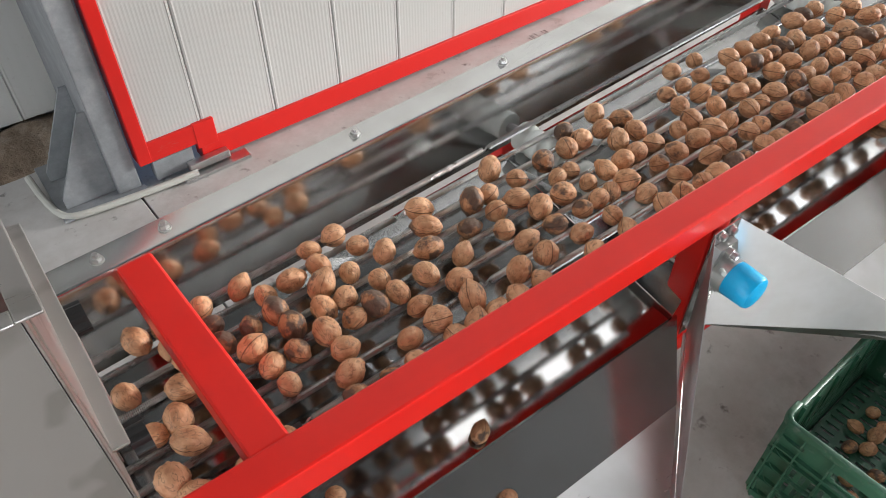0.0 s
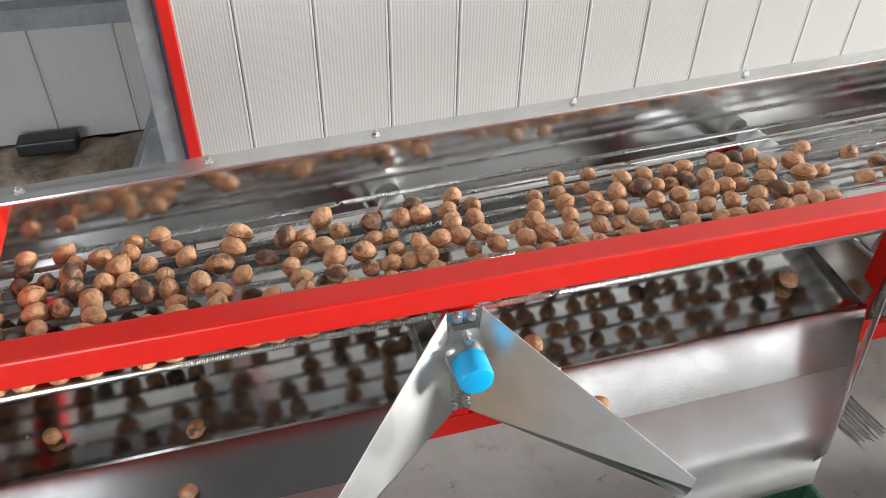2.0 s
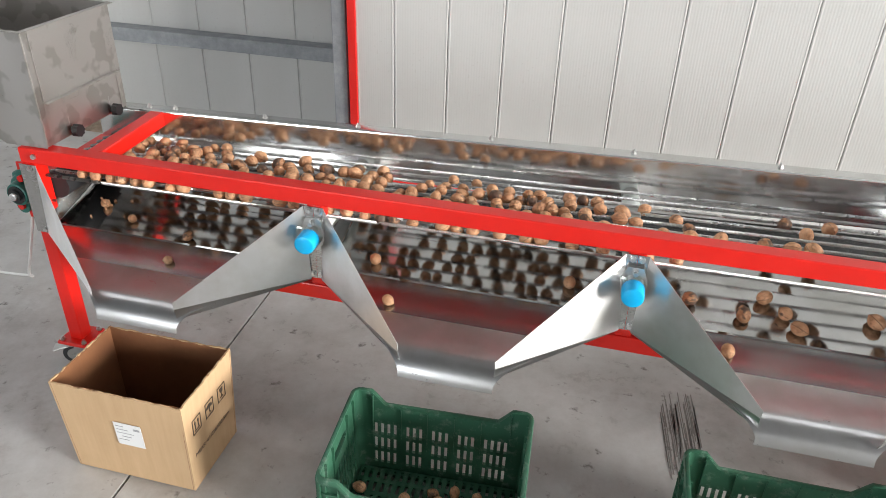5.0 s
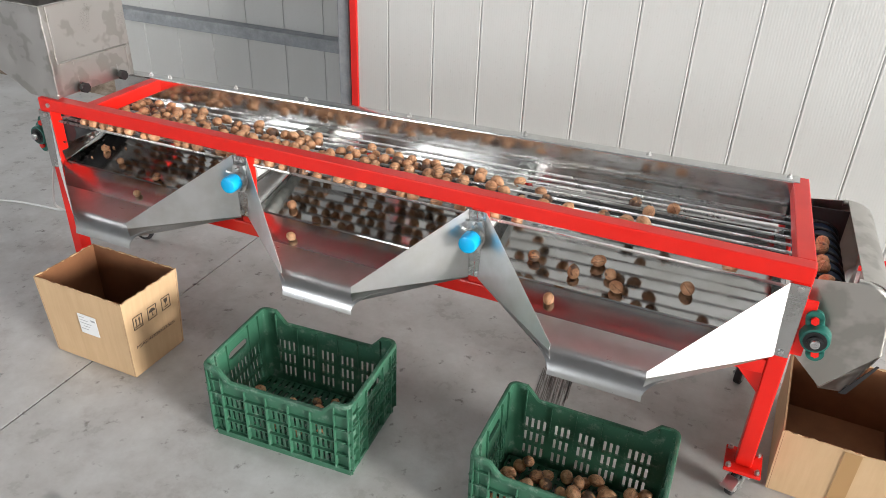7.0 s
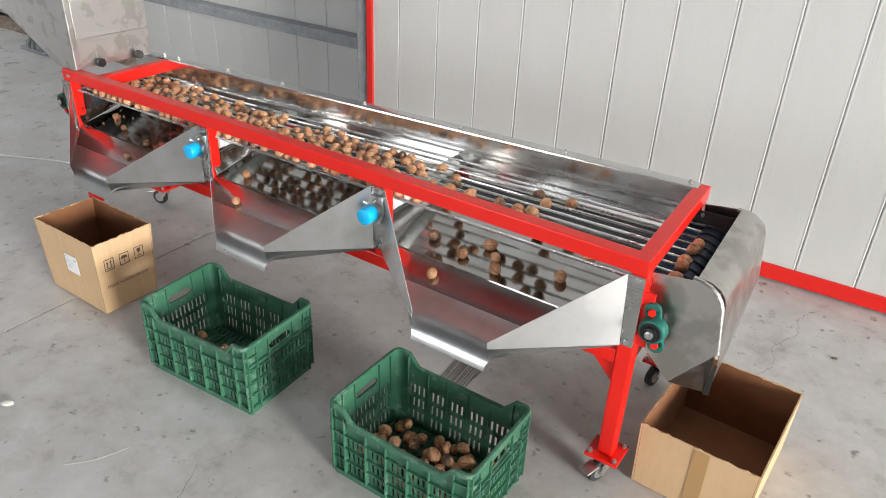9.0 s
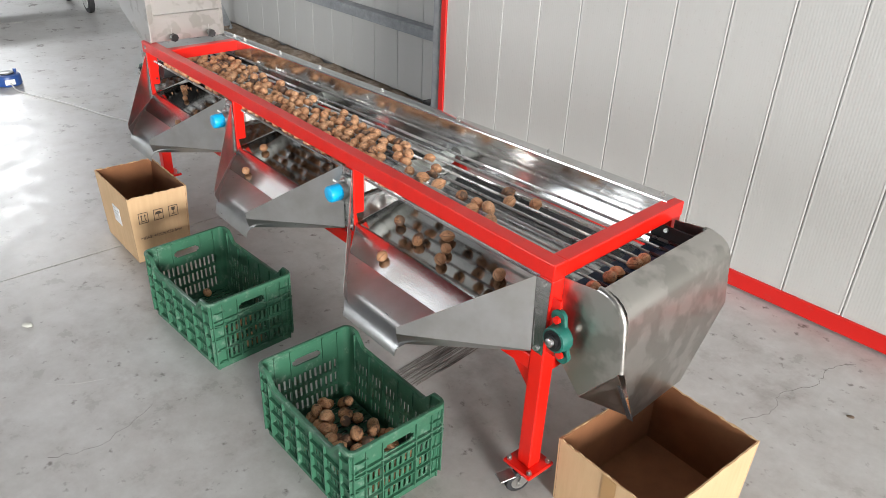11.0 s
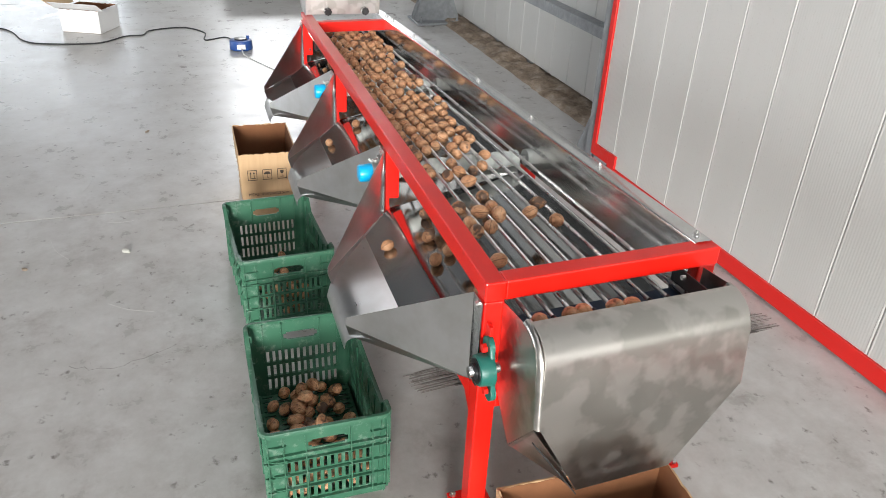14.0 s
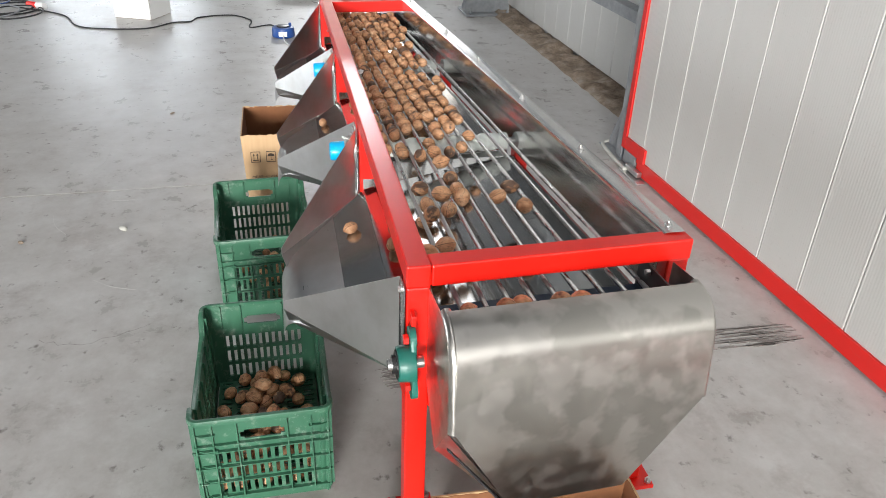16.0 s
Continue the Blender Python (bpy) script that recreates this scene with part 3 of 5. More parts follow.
def caster(x, y, turn, brake):
    c = tagged(new("caster"), "zinc swivel caster with a grey rubber wheel")
    c.parent = machine
    c.location, c.rotation_euler = (x, y, 0), (0, 0, radians(turn))
    part("mount", box(cyl(B(), (0, 0, 0.082), (0, 0, 0.092), 0.032, 20), (-0.045, -0.042, 0.092), (0.045, 0.042, 0.0995), 0.002), ZINC, c)
    f = B()
    for s in (-1, 1):
        plate(f, [(-0.02, s * 0.021, 0.084), (0.025, s * 0.021, 0.084), (0.042, s * 0.021, 0.032), (0.028, s * 0.021, 0.026), (-0.008, s * 0.021, 0.06)], 0.003)
    box(f, (-0.022, -0.0225, 0.079), (0.026, 0.0225, 0.084), 0.001)
    part("fork", f, ZINC, c)
    part("wheel", cyl(B(), (0.034, -0.013, 0.040), (0.034, 0.013, 0.040), 0.040, 32, None, 0.006), RUBBER, c, "grey rubber wheel", True)
    part("hub", cyl(cyl(B(), (0.034, -0.0145, 0.040), (0.034, 0.0145, 0.040), 0.024, 24), (0.034, -0.027, 0.040), (0.034, 0.027, 0.040), 0.006, 10), ZINC, c)
    if brake:
        part("brake", box(B(), (0.03, -0.022, 0.082), (0.085, 0.022, 0.087), 0.003, pose(0, 0, 0.0, 0, 12, 0)), ZINC, c)
    return c


caster(T / 2, T / 2, 205, True), caster(LEN - T / 2, T / 2, 250, True), caster(T / 2, ry[0], 200, True), caster(LEN - 0.055, ry[1], 255, False)

# rear guard: a bolted stainless flange that folds down inside
g = B()
rows = []
for dy, dz in ((-0.004, 0.0035), (-0.047, 0.0035), (-0.0525, 0.0015), (-0.0545, -0.004), (-0.0546, -0.0055), (-0.055, -0.02), (-0.056, -0.05), (-0.059, -0.155)):
    rows.append([(x - SK * rear(x), rear(x) + dy, H + dz) for x in (0.02, 0.5, 1.0, 1.5, 2.0, 2.5, LEN - 0.028)])
strip(g, rows, 0.0015)
part("rear_guard", g, GUARD, machine, "polished stainless rear guard sheet", True)
for x in (0.197, 0.293, 0.618, 0.944, 1.390, 1.845, 2.289, 2.745):
    p = at(x, rear(x) - 0.027, H + 0.0035)
    part("bolt", cyl(cyl(cyl(B(), p, p + Vector((0, 0, 0.002)), 0.0095, 14), p + Vector((0, 0, 0.002)), p + Vector((0, 0, 0.008)), 0.0072, 6), p + Vector((0, 0, 0.008)), p + Vector((0, 0, 0.013)), 0.004, 8), ZINC, machine)

# sloping pans below the springs
EDGES = (0.03, POSTS[0], POSTS[1], LEN - 0.03)
for a, b in zip(EDGES, EDGES[1:]):
    g = B()
    a2, b2 = a + 0.035, b - 0.035
    strip(g, [[(x - SK * y, y, z) for x in (a2, (a2 + b2) / 2, b2) for y in (y0 if y0 else rear(x) - 0.0600,)] for y0, z in ((0.0125, 0.5665), (0.014, 0.578), (0.2, 0.612), (0, 0.664))][::-1], 0.0015)
    part("pan", g, PAN, machine, "mirror-bright stainless sorting pan")
    for s, e in ((a2, a + 0.004), (b2, b - 0.004)):
        yb = rear(s) - 0.075
        part("pan_end", plate(B(), [(s, 0.014, 0.579), (s - SK * yb, yb, 0.661), (e - SK * yb, yb, 0.672), (e, 0.014, 0.652)], 0.0015), PAN, machine)

# chutes
TIPS = ((0.372, 0.630), (1.284, 1.542), (2.188, 2.458))
LY_T, LZ = -0.250, 0.540
for (a, b), (l, r) in zip(zip(EDGES, EDGES[1:]), TIPS):
    a, b = a + (0.0 if a > 0.1 else -0.005), b
    ch = tagged(new("chute"), "stainless discharge chute with rolled lip")
    ch.parent = machine
    rows = []
    line = [(0.016, 0.571), (-0.092, 0.5325), (-0.0925, 0.5324)]
    for k in range(18):          # a flat run, then the lip rolls over
        n, an = (0.0132, 10) if k < 8 else (0.0094, 10 + 77 * (k - 7.5) / 10)
        line.append((line[-1][0] - n * math.cos(radians(an)), line[-1][1] - n * math.sin(radians(an))))
    for y, z in line:
        f = min(1.0, max(0.0, -y / -LY_T))
        xl, xr = a + 0.02 + (l - a - 0.02) * f, b - 0.02 + (r - b + 0.02) * f
        rows.append([(xl + (xr - xl) * k / 4, y, z) for k in range(5)])
    part("chute_floor", strip(B(), rows[1::-1], 0.0015), TROUGH, ch)
    part("rolled_lip", strip(B(), rows[:1:-1], 0.0015), CHUTE, ch, "satin rolled steel lip", True, 20)
    for px, tx, s in ((a, l, 1), (b, r, -1)):
        end = px in (EDGES[0], EDGES[-1]) or abs(px - EDGES[0]) < 0.02
        ex = px + (0.030 * s if not end else (0.03 * s if s > 0 else -0.024))
        w = B()
        top, bot, tip = Vector((ex, -0.006, 0.782)), Vector((ex - s * 0.014, -0.010, 0.545)), Vector((tx, LY_T, LZ + 0.012))
        tip2 = tip + Vector((-s * 0.0013, -0.0004, -0.022))
        plate(w, [top, bot, tip2, tip], 0.0015)
        wg = part("wing", w, WING, ch)
        w = B()
        plate(w, [bot + Vector((s * 0.001, 0, -0.001)), bot + Vector((s * 0.002, 0.004, -0.006)), tip2 + Vector((s * 0.004, 0.012, -0.042)), tip2 + Vector((0, 0, -0.001))], 0.0015)
        # same sheet as the wing, given the darker chute steel for its shade
        part("fold", w, CHUTE, wg)
        w = B()
        # flange screwed to the post
        fx = px if not end else (px - 0.03 if s > 0 else px + 0.028)
        plate(w, [(ex, -0.004, 0.782), (ex, -0.004, 0.545), (fx + s * 0.0005, -0.004, 0.545), (fx + s * 0.0005, -0.004, 0.782)], 0.002)
        part("fixing_flange", w, STEEL, wg)
        for bz in (0.770, 0.560):
            bx = px + s * 0.012 if not end else (px + 0.008 if s > 0 else px + 0.006)
            part("screw", cyl(cyl(B(), (bx, -0.0055, bz), (bx, -0.009, bz), 0.0085, 14), (bx, -0.009, bz), (bx, -0.014, bz), 0.0065, 6), ZINC, ch)

# rollers under the springs, with bearing housings and caps on the posts
for x in POSTS:
    rl = B()
    n = 13
    y0, y1 = 0.055, rear(x) - 0.075
    ring = []
    p0, p1 = at(x, y0, 0.700), at(x, y1, 0.700)
    pts, rad = [], []
    for k in range(n * 6 + 1):
        f = k / (n * 6)
        pts.append(p0.lerp(p1, f)), rad.append(0.0285 - (0.004 if k % 6 in (0, 1) and 0 < k < n * 6 else 0.0))
    part("roller", sweep(rl, pts, rad, 28), NYLON, machine, "white grooved nylon roller", True, 40)
    part("shaft", cyl(B(), at(x, -0.03, 0.70), at(x, rear(x) - 0.02, 0.70), 0.010, 14), ZINC, machine)
    h = B()
    plate(h, [(x - 0.020, -0.012, 0.752), (x + 0.020, -0.012, 0.752), (x + 0.034, -0.012, 0.715), (x + 0.034, -0.012, 0.688), (x + 0.018, -0.012, 0.652), (x - 0.018, -0.012, 0.652), (x - 0.034, -0.012, 0.688), (x - 0.034, -0.012, 0.715)], 0.013)
    cyl(h, (x, -0.018, 0.70), (x, -0.040, 0.70), 0.031, 28)
    hs = part("bearing_housing", h, ZINC, machine, "zinc flange bearing housing", True)
    for z in (0.740, 0.663):
        part("bolt", cyl(cyl(B(), (x, -0.018, z), (x, -0.027, z), 0.0095, 6), (x, -0.027, z), (x, -0.036, z), 0.006, 8), ZINC, hs)
    part("grease_nipple", cyl(B(), (x - 0.022, -0.03, 0.722), (x - 0.036, -0.042, 0.732), 0.004, 8), NYLON, hs)
    part("end_cap", cyl(B(), (x, -0.036, 0.70), (x, -0.086, 0.70), 0.0305, 32, 0.029, 0.007), BLUE, hs, "bright blue plastic shaft cap", True)


def bearing(x, y, z, s, turn):
    """A teal cast two-bolt flange bearing at a shaft's end."""
    b = tagged(new("flange_bearing"), "teal cast-iron flange bearing")
    b.parent = machine
    b.matrix_basis = pose(x, y, z, 0, turn, 0)
    h = B()
    box(h, (-0.024, 0.0, -0.060), (0.024, 0.013, 0.060), 0.005)
    for k in (-1, 1):
        cyl(h, (0, 0.0, k * 0.056), (0, 0.013, k * 0.056), 0.0235, 20)
    cyl(h, (0, 0.010, 0), (0, -0.026, 0), 0.041, 32, 0.037, 0.003)
    part("housing", h, TEAL, b, "", True)
    part("insert", cyl(cyl(B(), (0, -0.02, 0), (0, -0.0285, 0), 0.030, 28), (0, -0.028, 0), (0, -0.036, 0), 0.020, 24), BLACK, b)
    part("shaft_end", cyl(B(), (0, 0.03, 0), (0, -0.046, 0), 0.0125, 20, None, 0.002), ZINC, b, "", True)
    for k in (-1, 1):
        part("bolt", cyl(B(), (0, -0.001, k * 0.052), (0, -0.011, k * 0.052), 0.0115, 6), RED, b)
    return b


bearing(LEN + 0.045, 0.0, 0.634, 1, -14)
bearing(-0.045, 0.02, 0.668, 1, 14)
part("bearing_plate", box(B(), (LEN - 0.002, 0.006, 0.555), (LEN + 0.030, 0.016, 0.735), 0.002), RED, machine)
part("bearing_plate", box(B(), (-0.055, 0.033, 0.570), (0.002, 0.043, 0.765), 0.002), RED, machine)
m_body = cyl(B(), (-0.045, 0.03, 0.668), (-0.045, 0.16, 0.668), 0.055, 28, None, 0.006)
box(m_body, (-0.105, 0.05, 0.62), (-0.02, 0.14, 0.715), 0.01)
part("gear_motor", m_body, TEAL, machine, "teal gear motor", True)

# drums at both ends
part("outlet_drum", cyl(B(), at(LEN + 0.06, 0.055, 0.678), at(LEN + 0.06, rear(LEN) - 0.06, 0.678), 0.056, 40), DRUM, machine, "dark blue drive drum", True)
part("inlet_drum", cyl(B(), at(0.06, 0.055, 0.690), at(0.06, rear(0) - 0.06, 0.690), 0.044, 40), RUBBER, machine, "", True)

# the sorting springs: ten coil-spring lanes that spread apart
NS = 10
RZS = 0.7345
XS0, XS1 = 0.06, LEN + 0.06


def lane(i, x):
    f = (x - 0.14) / 2.7
    return (0.034 + 0.0365 * i) * (1 - f) + (0.060 + 0.0520 * i) * f


def coil(n, pitch=0.0025, r0=0.0043, r1=0.0057, seg=9):
    """A close-wound spring: slanting ridges on a rod."""
    bm = B()
    prev = None
    for k in range(n * 2 + 1):
        r = r0 if k % 2 == 0 else r1
        ring = [bm.verts.new((k * pitch / 2 + 0.0006 * math.cos(2 * math.pi * j / seg), math.cos(2 * math.pi * j / seg) * r, math.sin(2 * math.pi * j / seg) * r)) for j in range(seg)]
        if prev:
            for j in range(seg):
                bm.faces.new((prev[j], prev[(j + 1) % seg], ring[(j + 1) % seg], ring[j]))
        prev = ring
    return bm


rnd = random.Random(5)
UNIT = 370
coil_ob = None
for i in range(NS):
    A, Z = at(XS0, lane(i, XS0), RZS), at(XS1, lane(i, XS1), RZS)
    d = (Z - A).normalized()
    rot = Vector((1, 0, 0)).rotation_difference(d).to_matrix().to_4x4()
    total = (Z - A).length
    cuts = [0.0, 0.55 + 0.85 * rnd.random(), total]
    if cuts[1] < 1.05:
        cuts.insert(2, cuts[1] + 0.75 + 0.5 * rnd.random())
    else:
        cuts.insert(1, cuts[1] - 0.75 - 0.2 * rnd.random())
    sp = tagged(new("spring_strand"), "steel coil-spring sorting strand")
    sp.parent = machine
    for s, e in zip(cuts, cuts[1:]):
        s2, e2 = s + (0.008 if s > 0 else 0), e - (0.008 if e < total else 0)
        if coil_ob is None:
            coil_ob = part("coil", coil(UNIT), SPRING, sp)
            ob = coil_ob
        else:
            ob = again(coil_ob, Matrix(), sp)
        m = rot.copy()
        m.translation = A + d * s2
        ob.matrix_basis = m @ Matrix.Diagonal(((e2 - s2) / (UNIT * 0.0025), 1, 1, 1))
        if s > 0:
            hk = [A + d * (s + t) + Vector((0, 0, 0.0042 * math.sin(t * 390))) for t in (-0.011, -0.007, -0.003, 0.001, 0.005, 0.009, 0.012)]
            part("hook", sweep(B(), hk, 0.0016, 6), ZINC, sp)
    for cx, s, rr, zc0 in ((XS1, 1, 0.0565, 0.678), (XS0, -1, 0.0445, 0.690)):
        c0 = at(cx, lane(i, cx), zc0)
        arc = [c0 + Vector((s * math.sin(a), 0, math.cos(a))) * rr for a in (math.pi * k / 12 for k in range(13))]
        part("return_bend", sweep(B(), arc, 0.005, 8), SPRING_SHADED, sp)

# black tubes over the strands at the outlet drum: dark reflections put into colour
for i in range(NS):
    y = lane(i, XS1)
    sl = [at(LEN + 0.030 + 0.012 * k, y, RZS) for k in range(3)]
    c0 = at(XS1, y, 0.678)
    sl += [c0 + Vector((math.sin(a), 0, math.cos(a))) * 0.0565 for a in (math.pi * k / 14 for k in range(1, 12))]
    part("sleeve", sweep(B(), sl, 0.0066, 10), BLACK, machine, "strand end with its dark reflections painted black", True, 60)
part("outlet_belt", plate(B(), [at(LEN - 0.03, 0.05, 0.712), at(LEN + 0.06, 0.05, 0.7125), at(LEN + 0.06, rear(LEN) - 0.06, 0.7125), at(LEN - 0.03, rear(LEN) - 0.06, 0.712)], 0.003), DRUM, machine, "dark blue outlet belt")

# discharge cover at the outlet
FX, YA, YB = 3.035, 0.046, 0.592
cv = tagged(new("discharge_cover"), "stained stainless outlet hood with cut corners")
cv.parent = machine
bot = [(YA, 0.592), (0.190, 0.352), (0.450, 0.352), (YB, 0.592)]
g = B()
rows = []
for dx, z in ((-0.106, 0.805), (-0.085, 0.805), (-0.060, 0.799), (-0.040, 0.787), (-0.026, 0.770), (-0.018, 0.748)):
    rows.append([(FX + dx - SK * y, y, z) for y in (YA + 0.012, 0.2, 0.4, YB - 0.012)])
rows.append([(FX - SK * y, y, z) for (y, z) in ((YA + 0.012, 0.592), (0.2, 0.592), (0.4, 0.592), (YB - 0.012, 0.592))])
rows.append([(FX - 0.02 - SK * y, y, 0.352) for y in (0.190, 0.27, 0.36, 0.450)])
strip(g, rows, 0.002)
part("hood", g, COVER, cv, "", True, 20)
for y, s in ((YA, 1), (YB, -1)):
    yo = y
    g = B()
    k = SK * y
    plate(g, [(LEN + 0.004 - k, yo, 0.782), (FX - 0.118 - k, yo, 0.797), (FX - 0.075 - k, yo, 0.792), (FX - 0.045 - k, yo, 0.772), (FX - 0.034 - k, yo, 0.745), (FX - 0.010 - k, yo, 0.592), (2.912 - k, yo, 0.446), (LEN + 0.004 - k, yo, 0.545)], 0.002)
    part("side_sheet", g, COVER, cv)
    yb = 0.190 if s > 0 else 0.450
    part("corner_sheet", plate(B(), [(FX - 0.012 - k, yo, 0.590), (2.914 - k, yo, 0.444), (2.945 - SK * yb, yb, 0.340), (FX - 0.022 - SK * yb, yb, 0.350)], 0.002), COVER, cv)
    # the gap's shade beside the corner sheet, laid on as a dark strip
    if s > 0:
        part("seam", plate(B(), [(FX + 0.001 - k, yo - s * 0.001, 0.560), (FX - 0.006 - k, yo - s * 0.002, 0.560), (FX - 0.034 - SK * yb, yb - s * 0.004, 0.345), (FX - 0.014 - SK * yb, yb - s * 0.002, 0.345)], 0.003), RUBBER, cv, "dark strip in place of the shaded open seam")
    # rounded corner bead between hood and side
    part("corner_bead", sweep(B(), [(FX - dx - k, yo + s * 0.0105, z) for dx, z in ((0.118, 0.7945), (0.094, 0.7935), (0.070, 0.786), (0.050, 0.772), (0.037, 0.752), (0.030, 0.735), (0.0115, 0.592))], 0.0115, 14), COVER, cv, "", True, 60)
part("bottom_sheet", plate(B(), [(2.945 - SK * 0.19, 0.19, 0.340), (2.945 - SK * 0.45, 0.45, 0.340), (2.86, 0.55, 0.50), (2.86, 0.09, 0.50)], 0.002), COVER, cv)
# inner sheet coloured black: the outlet's dark inside is put into its colour
part("guide_sheet", plate(B(), [at(LEN - 0.04, YB - 0.055, 0.778), at(LEN + 0.13, YB - 0.055, 0.785), at(LEN + 0.13, YB - 0.058, 0.66), at(LEN - 0.04, YB - 0.058, 0.66)], 0.004), RUBBER, cv, "guide sheet coloured black for the unlit outlet interior")
part("bolt", cyl(B(), at(LEN + 0.014, YB - 0.06, 0.77), at(LEN + 0.014, YB - 0.07, 0.77), 0.007, 6), ZINC, cv)

# hopper
hp = tagged(new("feed_hopper"), "brushed stainless feed hopper with sliding gate")
hp.parent = machine
HA, HB, HX, HT = 0.014, 0.405, 0.100, 1.185
LX, LZ2 = -0.62, 1.12
part("front_sheet", plate(B(), [(HX, HA, 0.836), (HX, HA, HT), (LX, HA, HT), (LX, HA, LZ2), (-0.10, HA, 0.868), (-0.062, HA, 0.846), (-0.045, HA, 0.836)], 0.002), HOPPER, hp)
part("back_sheet", plate(B(), [(HX, HB, 0.836), (HX, HB, HT), (LX, HB, HT), (LX, HB, LZ2), (-0.10, HB, 0.868), (-0.062, HB, 0.846), (-0.045, HB, 0.836)], 0.002), HOPPER, hp)
part("gate_sheet", plate(B(), [(HX, HA, 0.840), (HX, HB, 0.840), (HX, HB, HT), (HX, HA, HT)], 0.002), HOPPER, hp)
part("sloping_floor", plate(B(), [(-0.05, HA + 0.002, 0.845), (-0.05, HB - 0.002, 0.845), (LX, HB - 0.002, LZ2), (LX, HA + 0.002, LZ2)], 0.002), HOPPER, hp)
part("end_sheet", plate(B(), [(LX, HA, LZ2), (LX, HB, LZ2), (LX, HB, HT), (LX, HA, HT)], 0.002), HOPPER, hp)
rim = B()
beam(rim, (HX + 0.008, HA - 0.012, HT + 0.001), (HX + 0.008, HB + 0.012, HT + 0.001), 0.018, 0.003, 0.001)
beam(rim, (HX - 0.001, HA - 0.006, HT + 0.0015), (LX, HA - 0.006, HT + 0.0015), 0.014, 0.003, 0.001)
beam(rim, (HX - 0.001, HB + 0.006, HT + 0.0015), (LX, HB + 0.006, HT + 0.0015), 0.014, 0.003, 0.001)
part("rim", rim, HOPPER, hp)
g = B()
box(g, (HX + 0.002, HA + 0.026, 0.972), (HX + 0.005, HB - 0.02, HT - 0.004), 0.001)
box(g, (HX + 0.002, HA + 0.026, 0.968), (HX + 0.020, HB - 0.02, 0.972), 0.001)
box(g, (HX + 0.018, HA + 0.085, 0.955), (HX + 0.021, HA + 0.18, 0.972), 0.001)
part("sliding_gate", g, HOPPER, hp, "stained stainless sliding gate plate")
for ky in (0.124, 0.322):
    part("slot", box(B(), (HX + 0.0012, ky - 0.002, 0.835), (HX + 0.0022, ky + 0.002, 0.900), 0.0), ZINC, hp)
    kb = B()
    ring = [(0.0190 + 0.0016 * math.cos(8 * a), a) for a in (math.pi * k / 24 for k in range(48))]
    plate(kb, [(HX + 0.026, ky + r * math.cos(a), 0.858 + r * math.sin(a)) for r, a in ring], 0.020)
    part("knob", kb, BLACK, hp, "black plastic star knob", True)
for s in (HA + 0.012, HB - 0.012):
    part("edge_angle", box(B(), (HX + 0.0015, s - 0.012, 0.842), (HX + 0.004, s + 0.012, HT - 0.002), 0.001), HOPPER, hp)
part("corner_bolt", cyl(B(), (0.055, -0.001, 0.811), (0.055, -0.008, 0.811), 0.009, 6), ZINC, machine)

# ---- boxes and crates ----


def carton(name, label, x0, x1, y0, y1, h, flare, mat_out=CARD, mat_in=CARD_SHADED, turn=0.0, th=0.005, seed=1):
    """An open cardboard box whose flaps were cut off, with a ragged rim."""
    c = tagged(new(name), label, "cardboard box")
    w, d = x1 - x0, y1 - y0
    c.matrix_basis = pose((x0 + x1) / 2, (y0 + y1) / 2, 0, 0, 0, turn)
    rr = random.Random(seed)
    b = [(-w / 2, -d / 2), (w / 2, -d / 2), (w / 2, d / 2), (-w / 2, d / 2)]
    for k in range(4):
        p, q = Vector((*b[k], 0)), Vector((*b[(k + 1) % 4], 0))
        u = (q - p).normalized()
        nrm = Vector((u.y, -u.x, 0))
        n = 26
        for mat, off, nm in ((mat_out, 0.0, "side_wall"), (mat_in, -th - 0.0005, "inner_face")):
            bm = B()
            t0 = th if nm == "side_wall" else 0.0012
            cols = []
            for i in range(n + 1):
                f = i / n
                base = p.lerp(q, f)
                fl = nrm * flare
                cx = (f - 0.5) * 2
                topo = base + fl + u * (cx * flare)
                zz = h + (rr.random() - 0.5) * 0.006 - (0.0015 if nm == "inner_face" else 0)
                cols.append([base + nrm * off + Vector((0, 0, 0.004)), topo + nrm * off + Vector((0, 0, zz)), topo + nrm * (off - t0) + Vector((0, 0, zz)), base + nrm * (off - t0) + Vector((0, 0, 0.004))])
            vs = [[bm.verts.new(v) for v in col] for col in cols]
            for s, t in zip(vs, vs[1:]):
                for j in range(4):
                    bm.faces.new((s[j], t[j], t[(j + 1) % 4], s[(j + 1) % 4]))
            bm.faces.new(vs[0]), bm.faces.new(vs[-1][::-1])
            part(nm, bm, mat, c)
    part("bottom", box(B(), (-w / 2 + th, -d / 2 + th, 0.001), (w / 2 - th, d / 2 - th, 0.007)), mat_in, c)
    return c


def words(text, size, mat, parent, m, name="print"):
    cu = bpy.data.curves.new(name, "FONT")
    cu.body, cu.size, cu.extrude, cu.align_x = text, size, 0.0002, "CENTER"
    tmp = new("tmp", cu)
    me = bpy.data.meshes.new_from_object(tmp.evaluated_get(bpy.context.evaluated_depsgraph_get()))
    bpy.data.objects.remove(tmp)
    me.materials.clear()
    me.materials.append(mat)
    ob = new(name, me)
    ob.parent = parent
    ob.matrix_basis = m
    return ob


